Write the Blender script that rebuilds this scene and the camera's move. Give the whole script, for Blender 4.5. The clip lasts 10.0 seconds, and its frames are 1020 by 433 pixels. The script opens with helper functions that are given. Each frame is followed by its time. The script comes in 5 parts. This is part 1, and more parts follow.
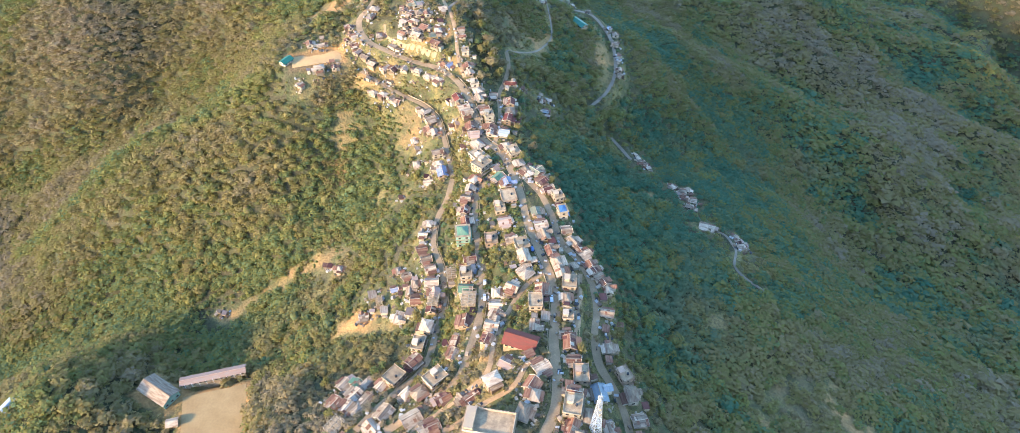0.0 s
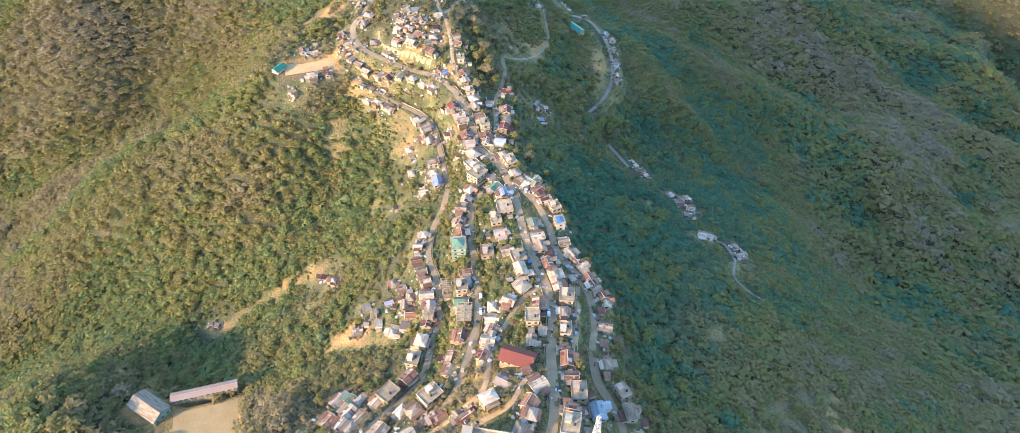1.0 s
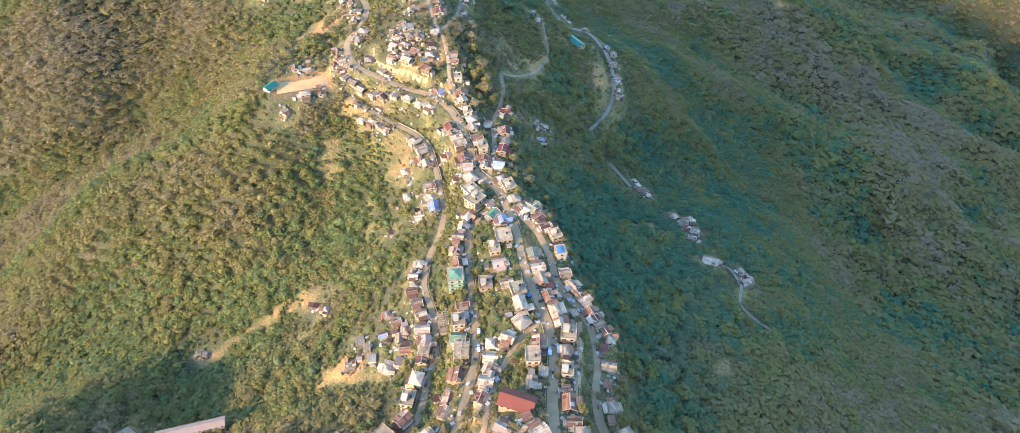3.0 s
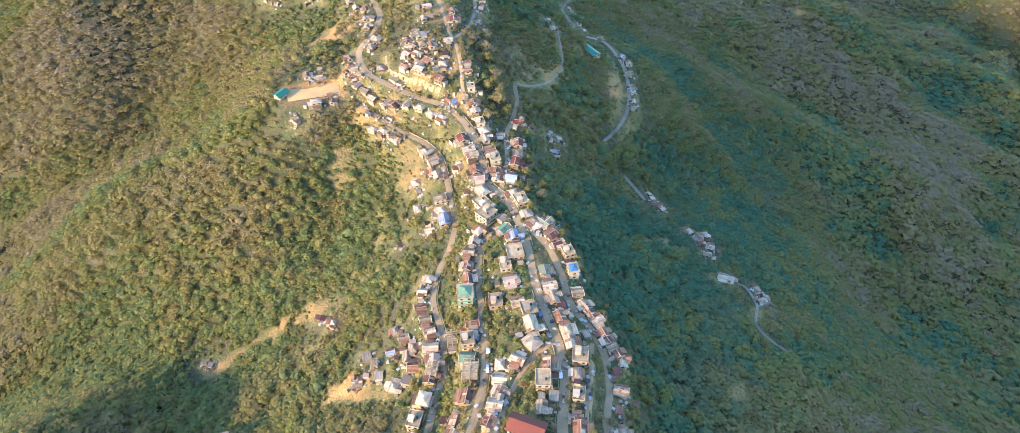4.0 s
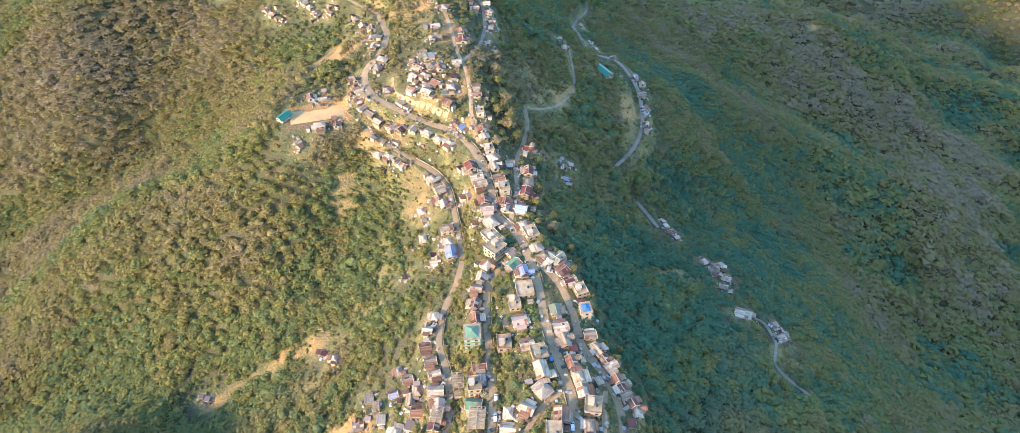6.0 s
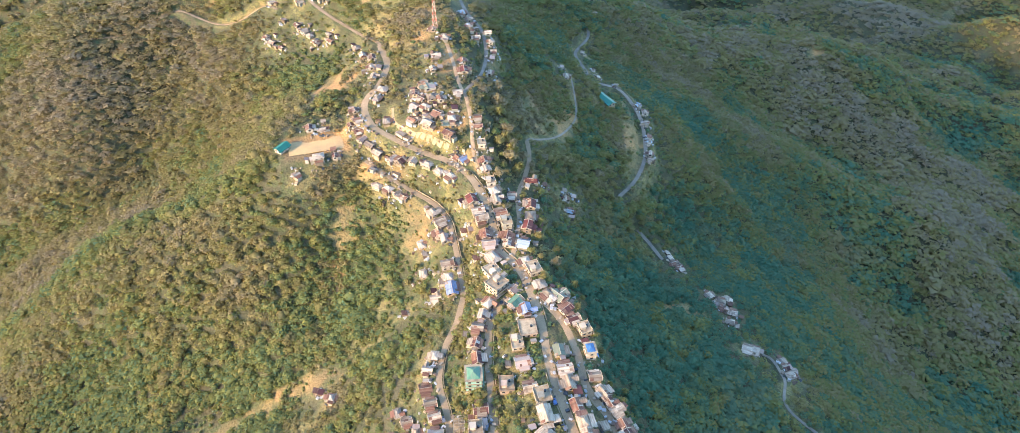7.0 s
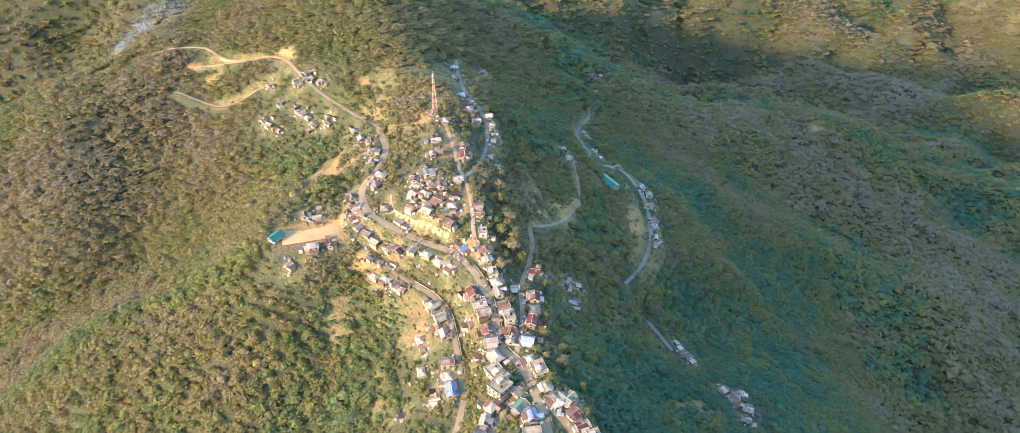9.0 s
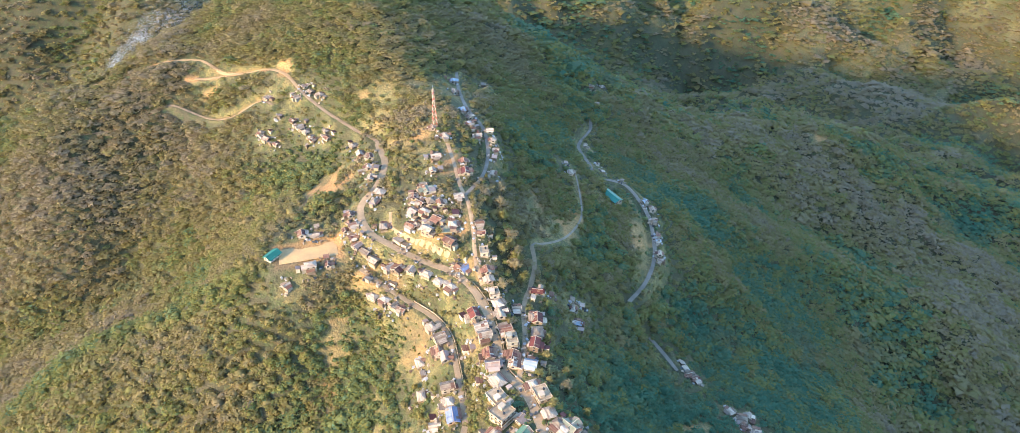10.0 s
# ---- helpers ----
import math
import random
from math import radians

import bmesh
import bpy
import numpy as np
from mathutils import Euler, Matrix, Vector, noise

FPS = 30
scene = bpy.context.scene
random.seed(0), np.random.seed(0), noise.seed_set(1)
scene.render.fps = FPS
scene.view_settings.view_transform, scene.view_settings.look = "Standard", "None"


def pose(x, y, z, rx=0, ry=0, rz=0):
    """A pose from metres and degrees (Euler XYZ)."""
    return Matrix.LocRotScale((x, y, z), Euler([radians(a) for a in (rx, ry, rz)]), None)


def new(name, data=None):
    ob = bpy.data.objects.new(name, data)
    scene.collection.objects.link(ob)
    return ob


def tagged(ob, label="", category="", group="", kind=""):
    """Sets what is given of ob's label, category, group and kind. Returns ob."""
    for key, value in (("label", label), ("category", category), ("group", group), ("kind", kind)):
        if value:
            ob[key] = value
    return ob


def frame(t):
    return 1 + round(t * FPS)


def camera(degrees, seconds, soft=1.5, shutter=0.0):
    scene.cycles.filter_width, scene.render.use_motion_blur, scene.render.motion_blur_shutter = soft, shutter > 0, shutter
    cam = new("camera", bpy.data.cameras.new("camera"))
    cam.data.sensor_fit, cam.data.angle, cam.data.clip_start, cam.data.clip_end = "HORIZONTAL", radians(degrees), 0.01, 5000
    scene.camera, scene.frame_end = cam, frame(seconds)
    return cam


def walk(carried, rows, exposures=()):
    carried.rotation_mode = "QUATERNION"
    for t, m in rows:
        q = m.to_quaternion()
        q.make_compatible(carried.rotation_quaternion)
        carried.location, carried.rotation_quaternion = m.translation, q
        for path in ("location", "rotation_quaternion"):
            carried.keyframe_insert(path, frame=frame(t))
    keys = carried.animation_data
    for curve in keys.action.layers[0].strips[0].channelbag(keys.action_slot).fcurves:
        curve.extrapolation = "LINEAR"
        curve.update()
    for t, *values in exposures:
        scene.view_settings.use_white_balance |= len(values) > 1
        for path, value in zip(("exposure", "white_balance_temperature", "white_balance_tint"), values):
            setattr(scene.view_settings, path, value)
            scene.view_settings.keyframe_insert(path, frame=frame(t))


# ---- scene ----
cam = camera(70.5, 10.0, soft=0.55)
METRES, EYE, TILT, LEAN, TURN = 125.0, 375.0, -45.0, 0.0, 0.0
ROWS = [
    (0.0, 0.0, 0.0, 0.0, 0.0, 0.0, -0.0),
    (0.5, 0.002, 0.0256, 0.025, -0.14, 0.01, 0.11),
    (1.0, 0.0024, 0.0539, 0.053, -0.26, 0.03, 0.16),
    (1.5, 0.0018, 0.0846, 0.0846, -0.37, 0.02, 0.19),
    (2.0, 0.0012, 0.1186, 0.1167, -0.48, 0.06, 0.28),
    (2.5, -0.0004, 0.1534, 0.1526, -0.61, 0.05, 0.33),
    (4.0, -0.0094, 0.2616, 0.2598, 0.4, 0.1, -0.81),
    (4.5, -0.0138, 0.2978, 0.2959, 0.7, 0.11, -1.14),
    (5.0, -0.0191, 0.3341, 0.3324, 0.83, 0.12, -1.31),
    (5.5, -0.025, 0.3708, 0.3687, 0.87, 0.14, -1.36),
    (7.0, -0.0471, 0.4816, 0.4804, 0.83, 1.9, -1.4),
    (7.5, -0.0559, 0.5179, 0.5181, 0.78, 3.3, -1.37),
    (8.0, -0.0636, 0.5553, 0.554, 0.73, 4.7, -1.34),
    (8.5, -0.0716, 0.5933, 0.5912, 0.7, 5.96, -1.29),
    (9.0, -0.08, 0.63, 0.6278, 0.63, 7.01, -1.25),
    (9.5, -0.0881, 0.6656, 0.6634, 0.6, 7.5, -1.23),
    (10.0, -0.0948, 0.7029, 0.7021, 0.59, 7.48, -1.18),
]
walk(cam, [(t, pose(0, 0, EYE, TILT, LEAN, TURN) @ pose(METRES * x, METRES * y, METRES * z, 90 + pitch, roll, yaw)) for t, x, y, z, yaw, pitch, roll in ROWS],
     exposures=((0.0, 2.58, 6320, 10),))

# ---- light ----
SUN_AZ = Vector((0.82, 0.57, 0.0)).normalized()
SUN_EL = radians(20)
world = bpy.data.worlds.new("world")
scene.world = world
world.use_nodes = True
wn = world.node_tree.nodes
sky = wn.new("ShaderNodeTexSky")
sky.sky_type, sky.sun_disc = "NISHITA", False
sky.sun_elevation, sky.sun_rotation = SUN_EL, math.atan2(-SUN_AZ.x, -SUN_AZ.y) % (2 * math.pi)
sky.dust_density, sky.air_density, sky.ozone_density = 0.9, 1.25, 5.0
wn["Background"].inputs["Strength"].default_value = 0.15
world.node_tree.links.new(sky.outputs[0], wn["Background"].inputs[0])
sun = new("sun", bpy.data.lights.new("sun", "SUN"))
sun.data.energy, sun.data.angle, sun.data.color = 2.0, radians(3.0), (1.0, 0.72, 0.4)
sun.rotation_euler = Vector((SUN_AZ.x * math.cos(SUN_EL), SUN_AZ.y * math.cos(SUN_EL), -math.sin(SUN_EL))).to_track_quat("-Z", "Y").to_euler()


# ---- materials ----
def material(name, colour, rough=0.8, metal=0.0, scale=1.0, vary=0.25, second=None, bump=0.0, per_thing=0.0, stretch=(1, 1, 1)):
    """A two-scale noise material: colour runs towards second in patches and is mottled by fine grain."""
    m = bpy.data.materials.new(name)
    m.use_nodes = True
    n, l = m.node_tree.nodes, m.node_tree.links
    b = n["Principled BSDF"]
    b.inputs["Roughness"].default_value, b.inputs["Metallic"].default_value = rough, metal
    co = n.new("ShaderNodeTexCoord")
    mp = n.new("ShaderNodeMapping")
    mp.inputs["Scale"].default_value = stretch
    l.new(co.outputs["Object"], mp.inputs[0])
    big, fine = n.new("ShaderNodeTexNoise"), n.new("ShaderNodeTexNoise")
    big.inputs["Scale"].default_value, fine.inputs["Scale"].default_value = 0.35 * scale, 2.6 * scale
    big.inputs["Detail"].default_value, fine.inputs["Detail"].default_value = 5, 4
    l.new(mp.outputs[0], big.inputs["Vector"]), l.new(mp.outputs[0], fine.inputs["Vector"])
    ramp = n.new("ShaderNodeValToRGB")
    ramp.color_ramp.elements[0].position, ramp.color_ramp.elements[1].position = 0.38, 0.66
    ramp.color_ramp.elements[0].color = (*colour, 1)
    ramp.color_ramp.elements[1].color = (*(second or [c * (1 - vary) for c in colour]), 1)
    l.new(big.outputs[0], ramp.inputs[0])
    mix = n.new("ShaderNodeMixRGB")
    mix.blend_type = "MULTIPLY"
    mix.inputs[0].default_value = 1.0
    grain = n.new("ShaderNodeMapRange")
    grain.inputs["To Min"].default_value, grain.inputs["To Max"].default_value = 1 - vary, 1 + vary
    l.new(fine.outputs[0], grain.inputs[0])
    l.new(ramp.outputs[0], mix.inputs[1]), l.new(grain.outputs[0], mix.inputs[2])
    out = mix
    if per_thing:
        info, mr, mul = n.new("ShaderNodeObjectInfo"), n.new("ShaderNodeMapRange"), n.new("ShaderNodeMixRGB")
        mul.blend_type, mul.inputs[0].default_value = "MULTIPLY", 1.0
        mr.inputs["To Min"].default_value, mr.inputs["To Max"].default_value = 1 - per_thing, 1 + per_thing * 0.5
        l.new(info.outputs["Random"], mr.inputs[0]), l.new(mix.outputs[0], mul.inputs[1]), l.new(mr.outputs[0], mul.inputs[2])
        out = mul
    l.new(out.outputs[0], b.inputs["Base Color"])
    if bump:
        bm = n.new("ShaderNodeBump")
        bm.inputs["Strength"].default_value, bm.inputs["Distance"].default_value = 0.7, bump
        l.new(fine.outputs[0], bm.inputs["Height"]), l.new(bm.outputs[0], b.inputs["Normal"])
    return m


def ramp_material(name, attribute, stops, patch_scale, patch_colour, patch_cut, rough=0.85, bump=0.0, grain=0.25, gloss=0.2, sheen=0.0, fine_scale=0.6, thin=0.0, mottle=()):
    """Colours picked along a mesh attribute, with a second colour in noise patches across the land."""
    m = bpy.data.materials.new(name)
    m.use_nodes = True
    n, l = m.node_tree.nodes, m.node_tree.links
    b = n["Principled BSDF"]
    b.inputs["Roughness"].default_value = rough
    b.inputs["Specular IOR Level"].default_value = gloss
    b.inputs["Sheen Weight"].default_value, b.inputs["Sheen Roughness"].default_value = sheen, 0.5
    at = n.new("ShaderNodeAttribute")
    at.attribute_name = attribute
    ramp = n.new("ShaderNodeValToRGB")
    els = ramp.color_ramp.elements
    while len(els) < len(stops):
        els.new(0.5)
    for e, (p, c) in zip(els, stops):
        e.position, e.color = p, (*c, 1)
    l.new(at.outputs["Fac"], ramp.inputs[0])
    co = n.new("ShaderNodeTexCoord")
    big, fine = n.new("ShaderNodeTexNoise"), n.new("ShaderNodeTexNoise")
    big.inputs["Scale"].default_value, big.inputs["Detail"].default_value = patch_scale, 4
    fine.inputs["Scale"].default_value, fine.inputs["Detail"].default_value = fine_scale, 6
    l.new(co.outputs["Object"], big.inputs["Vector"]), l.new(co.outputs["Object"], fine.inputs["Vector"])
    cut = n.new("ShaderNodeMapRange")
    cut.inputs["From Min"].default_value, cut.inputs["From Max"].default_value = patch_cut
    cut.inputs["To Max"].default_value = 0.75
    l.new(big.outputs[0], cut.inputs[0])
    mix = n.new("ShaderNodeMixRGB")
    mix.inputs[2].default_value = (*patch_colour, 1)
    l.new(cut.outputs[0], mix.inputs[0]), l.new(ramp.outputs[0], mix.inputs[1])
    for scale, colour, low, high, most in mottle:  # weeds, straw and stones in patches of a few metres
        spot, share, over = n.new("ShaderNodeTexNoise"), n.new("ShaderNodeMapRange"), n.new("ShaderNodeMixRGB")
        spot.inputs["Scale"].default_value, spot.inputs["Detail"].default_value = scale, 5
        l.new(co.outputs["Object"], spot.inputs["Vector"])
        share.inputs["From Min"].default_value, share.inputs["From Max"].default_value, share.inputs["To Max"].default_value = low, high, most
        over.inputs[2].default_value = (*colour, 1)
        less, times = n.new("ShaderNodeMapRange"), n.new("ShaderNodeMath")  # fewer of them on open earth
        less.inputs["From Min"].default_value, less.inputs["From Max"].default_value = 0.45, 0.9
        less.inputs["To Min"].default_value, less.inputs["To Max"].default_value = 1.0, 0.12
        times.operation = "MULTIPLY"
        l.new(at.outputs["Fac"], less.inputs[0]), l.new(less.outputs[0], times.inputs[1])
        l.new(spot.outputs[0], share.inputs[0]), l.new(share.outputs[0], times.inputs[0]), l.new(times.outputs[0], over.inputs[0]), l.new(mix.outputs[0], over.inputs[1])
        mix = over
    gr = n.new("ShaderNodeMapRange")
    gr.inputs["To Min"].default_value, gr.inputs["To Max"].default_value = 1 - grain, 1 + grain
    l.new(fine.outputs[0], gr.inputs[0])
    mul = n.new("ShaderNodeMixRGB")
    mul.blend_type, mul.inputs[0].default_value = "MULTIPLY", 1.0
    l.new(mix.outputs[0], mul.inputs[1]), l.new(gr.outputs[0], mul.inputs[2])
    l.new(mul.outputs[0], b.inputs["Base Color"])
    if bump:
        bm = n.new("ShaderNodeBump")
        bm.inputs["Strength"].default_value, bm.inputs["Distance"].default_value = 1.0, bump
        l.new(fine.outputs[0], bm.inputs["Height"]), l.new(bm.outputs[0], b.inputs["Normal"])
    if thin:  # leaves let part of the light through
        through_leaf, both = n.new("ShaderNodeBsdfTranslucent"), n.new("ShaderNodeMixShader")
        both.inputs[0].default_value = thin
        l.new(mul.outputs[0], through_leaf.inputs["Color"])
        l.new(b.outputs[0], both.inputs[1]), l.new(through_leaf.outputs[0], both.inputs[2])
        l.new(both.outputs[0], n["Material Output"].inputs["Surface"])
    return m


# scrub floor is darkened so gaps between crowns match the darker foliage
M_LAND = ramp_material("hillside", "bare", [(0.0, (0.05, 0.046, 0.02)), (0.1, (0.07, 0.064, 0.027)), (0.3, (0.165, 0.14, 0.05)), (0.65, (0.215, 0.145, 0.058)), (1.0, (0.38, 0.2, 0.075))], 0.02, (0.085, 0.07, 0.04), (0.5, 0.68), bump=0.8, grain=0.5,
                       mottle=((0.16, (0.06, 0.072, 0.026), 0.5, 0.58, 0.8), (0.09, (0.17, 0.125, 0.05), 0.55, 0.66, 0.3), (0.5, (0.09, 0.075, 0.04), 0.53, 0.62, 0.7), (1.4, (0.06, 0.055, 0.028), 0.52, 0.6, 0.65)))
# the green end is tinted blue, standing in for haze on shaded slopes
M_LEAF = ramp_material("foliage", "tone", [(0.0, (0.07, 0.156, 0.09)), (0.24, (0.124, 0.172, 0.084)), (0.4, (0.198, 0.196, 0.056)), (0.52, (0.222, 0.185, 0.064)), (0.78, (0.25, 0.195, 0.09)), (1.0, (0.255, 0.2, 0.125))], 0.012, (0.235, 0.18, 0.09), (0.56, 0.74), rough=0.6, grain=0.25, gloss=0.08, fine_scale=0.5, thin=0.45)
M_BARK = material("bark", (0.12, 0.09, 0.06), scale=2)
M_ASPHALT = material("worn_asphalt", (0.25, 0.168, 0.09), 0.9, scale=0.5, vary=0.28, second=(0.32, 0.21, 0.115))
M_DIRT = material("dirt_track", (0.34, 0.22, 0.12), 0.95, scale=0.5, vary=0.3, second=(0.23, 0.15, 0.085), bump=0.1)
# greyer, darker copy of dirt_track: shade toned into the valley and east-side tracks
M_SHADED_TRACK = material("grey_valley_track", (0.23, 0.18, 0.13), 0.95, scale=0.4, vary=0.25, second=(0.16, 0.125, 0.09))
M_SAND = material("sports_ground_earth", (0.31, 0.205, 0.09), 0.95, scale=0.3, vary=0.15, second=(0.26, 0.165, 0.07))
M_OCHRE = material("ochre_earth", (0.42, 0.25, 0.11), 0.95, scale=0.3, vary=0.15, second=(0.32, 0.20, 0.10))
M_YARD = material("trodden_ochre_earth", (0.50, 0.30, 0.12), 0.95, scale=0.25, vary=0.12, second=(0.38, 0.235, 0.105))
M_CONCRETE = material("concrete", (0.34, 0.245, 0.145), 0.9, scale=1, vary=0.3, second=(0.2, 0.14, 0.085), per_thing=0.3)
tin = {"metal": 0.1, "scale": 1, "per_thing": 0.4, "stretch": (0.6, 3, 1), "bump": 0.04}
ROOF = {
    "w": material("pale_tin", (0.47, 0.37, 0.265), 0.7, vary=0.25, second=(0.3, 0.2, 0.125), **tin),
    "g": material("grey_tin", (0.29, 0.22, 0.145), 0.7, vary=0.28, second=(0.17, 0.1, 0.06), **tin),
    "r": material("rusty_tin", (0.135, 0.047, 0.026), 0.8, vary=0.35, second=(0.22, 0.12, 0.07), **tin),
    "d": material("red_tin", (0.14, 0.026, 0.017), 0.8, vary=0.25, second=(0.105, 0.03, 0.02), **tin),
    "m": material("maroon_tin", (0.1, 0.03, 0.022), 0.75, vary=0.2, **tin),
    "b": material("blue_tin", (0.14, 0.165, 0.24), 0.6, vary=0.2, second=(0.25, 0.26, 0.31), **tin),
    "e": material("bright_blue_tin", (0.04, 0.14, 0.33), 0.6, vary=0.15, second=(0.08, 0.22, 0.42), **tin),
    "c": material("light_blue_tin", (0.24, 0.28, 0.3), 0.5, vary=0.15, second=(0.32, 0.35, 0.36), **tin),
    "n": material("green_tin", (0.06, 0.15, 0.085), 0.6, vary=0.2, second=(0.12, 0.16, 0.1), **tin),
    "k": material("dull_green_tin", (0.143, 0.155, 0.095), 0.6, vary=0.2, second=(0.194, 0.179, 0.114), **tin),
    "p": material("faded_pink_tin", (0.36, 0.22, 0.15), 0.65, vary=0.2, second=(0.33, 0.25, 0.2), **tin),
    "t": material("teal_tin", (0.025, 0.19, 0.125), 0.5, vary=0.12, **tin),
}
WALL = [
    material("white_plaster", (0.48, 0.385, 0.275), 0.85, 0, 1, 0.15, (0.43, 0.34, 0.25), per_thing=0.2),
    material("cream_plaster", (0.4, 0.3, 0.19), 0.85, 0, 1, 0.15, (0.36, 0.275, 0.2), per_thing=0.25),
    material("pink_plaster", (0.36, 0.245, 0.17), 0.85, 0, 1, 0.2, (0.28, 0.19, 0.13), per_thing=0.25),
    material("brown_boards", (0.165, 0.11, 0.068), 0.85, 0, 1, 0.35, (0.11, 0.075, 0.05), per_thing=0.35),
    material("grey_plaster", (0.326, 0.277, 0.201), 0.85, 0, 1, 0.15, (0.245, 0.207, 0.144), per_thing=0.3),
    material("blue_wash", (0.29, 0.35, 0.43), 0.85, 0, 1, 0.12, (0.35, 0.36, 0.38), per_thing=0.2),
    material("green_wash", (0.15, 0.27, 0.19), 0.85, 0, 1, 0.15, (0.25, 0.37, 0.30), per_thing=0.15),
]


def island_material(name):
    """A different dull colour for every loose piece of a mesh."""
    m = bpy.data.materials.new(name)
    m.use_nodes = True
    n, l = m.node_tree.nodes, m.node_tree.links
    geo, ramp = n.new("ShaderNodeNewGeometry"), n.new("ShaderNodeValToRGB")
    ramp.color_ramp.interpolation = "CONSTANT"
    while len(ramp.color_ramp.elements) < 7:
        ramp.color_ramp.elements.new(0.5)
    for k, (e, c) in enumerate(zip(ramp.color_ramp.elements, ((0.13, 0.08, 0.05), (0.35, 0.33, 0.30), (0.2, 0.13, 0.08), (0.36, 0.33, 0.30), (0.36, 0.26, 0.17), (0.05, 0.05, 0.05), (0.25, 0.2, 0.14)))):
        e.position, e.color = k / 7, (*c, 1)
    l.new(geo.outputs["Random Per Island"], ramp.inputs[0]), l.new(ramp.outputs[0], n["Principled BSDF"].inputs["Base Color"])
    n["Principled BSDF"].inputs["Roughness"].default_value = 0.75
    return m


M_GLASS = material("dark_window_glass", (0.03, 0.035, 0.04), 0.15)
M_WOOD = material("weathered_timber", (0.20, 0.14, 0.09), 0.85, scale=2, second=(0.28, 0.23, 0.18))
M_STEEL = material("galvanised_steel", (0.55, 0.55, 0.55), 0.5, 0.5)
M_COURT = material("faded_green_court", (0.24, 0.23, 0.13), 0.9, scale=0.6, vary=0.15, second=(0.30, 0.25, 0.16))
M_REDPAINT = material("red_tower_paint", (0.45, 0.10, 0.06), 0.6)

# ---- the land ----
CREST = [
    (-682, 68, -68),
    (-227, 34, 45),
    (0, 18, 70),
    (125, 11, 81),
    (193, 9, 81),
    (256, 27, 75),
    (324, 16, 59),
    (392, -14, 63),
    (466, -45, 77),
    (534, -55, 89),
    (602, -76, 98),
    (705, -136, 109),
    (795, -170, 118),
    (909, -210, 123),
    (1080, -261, 91),
    (1364, -341, -68),
    (1932, -455, -341),
]
SPUR = [
    (-68, 486, 9),
    (-125, 480, 11),
    (-170, 468, 30),
    (-227, 443, 34),
    (-295, 409, 30),
    (-375, 366, 18),
    (-477, 307, 6),
]
HUMPS = [
    [-2, -3, 11, 2, -1, -1, 6, 9, 1, 0, 0],
    [-7, -19, -9, -15, -2, -6, -5, -5, 0, 4, 1],
    [-15, -11, -10, -16, 1, 3, -2, -13, 3, 14, 5],
    [-37, -19, -6, 0, 1, -13, -16, -26, -41, -27, -2],
    [-3, 12, -22, -11, 3, -2, -2, -25, -11, -19, -6],
    [8, 11, -2, -1, -1, -11, -5, -12, 30, 18, 2],
    [0, -2, -1, 1, 0, -6, -7, -20, -44, -28, 4],
    [0, 0, 0, 0, 1, 3, 5, 10, 21, 20, 13],
    [0, 0, 0, 0, 0, 1, 2, 14, 41, 29, 7],
]
KNOLLS = [
    [0, 1, 7, 7, 2, 2, 9, -2, 3],
    [-3, 4, 1, -19, -1, -23, 12, -23, 1],
    [-12, 0, 11, -7, 5, 14, 5, -2, 4],
    [9, -28, -7, 13, -8, -1, 7, -2, 8],
    [4, 35, -15, -3, -16, -4, 9, -19, 14],
    [-6, 3, -1, 24, 1, 10, -4, -1, -3],
    [11, -22, -11, -8, 3, -2, -14, 4, 9],
    [17, -5, 3, -5, -1, 10, 1, 3, 13],
    [0, -4, 6, 0, -2, 1, -3, -6, 2],
]

GULLY = [(-395, 700, 3), (-380, 650, 6), (-350, 592, 10), (-345, 560, 13), (-400, 528, 13), (-480, 500, 9)]
RIB = [(-165, 466, 0), (-200, 468, 8), (-233, 468, 11), (-275, 469, 12), (-311, 455, 12), (-350, 440, 10), (-420, 420, 4)]  # the spur's sharp crest
FAR_RIDGES = [
    (0.50, [(150, 960, -110), (250, 980, -115), (420, 1055, -140), (600, 1095, -235), (725, 960, -305), (900, 850, -420)]),
    (0.36, [(-2600, 2300, 0), (-1000, 2700, -90), (400, 3000, -200), (1500, 2900, -330), (2600, 2300, -400), (4200, 1800, -450)]),
    (0.50, [(-1500, 1650, -40), (-950, 1520, -60), (-560, 1330, -150)]),
    (0.45, [(700, 1900, -480), (1000, 1500, -400), (1300, 1250, -420), (1700, 900, -480)]),
]

BROAD_SWELLS = [  # x, y, height
    (471, 877, -27), (609, 670, -17), (422, 1055, 30), (338, 903, -20), (354, 658, -15), (207, 364, 5), (415, 774, -11), (264, 579, -12), (278, 397, 6), (179, 585, -4),
]
# third and fourth: unseen dips, added to let sun onto the sports ground
SMALL_SWELLS = [
    (-258, 231, 17), (-232, 212, 6), (-212, 156, -32), (-238, 138, -16), (269, 489, 21), (-361, 468, -15), (310, 750, 20), (-428, 516, 8), (-382, 655, -16), (-218, 563, 10), (-210, 311, -6), (-286, 491, -12), (-255, 417, 9), (-385, 614, 7), (220, 722, 15), (185, 662, -14), (148, 540, -11), (-446, 654, 8), (-300, 225, 10), (609, 670, -17), (283, 718, -11), (-279, 633, 12), (-312, 680, -11),
]
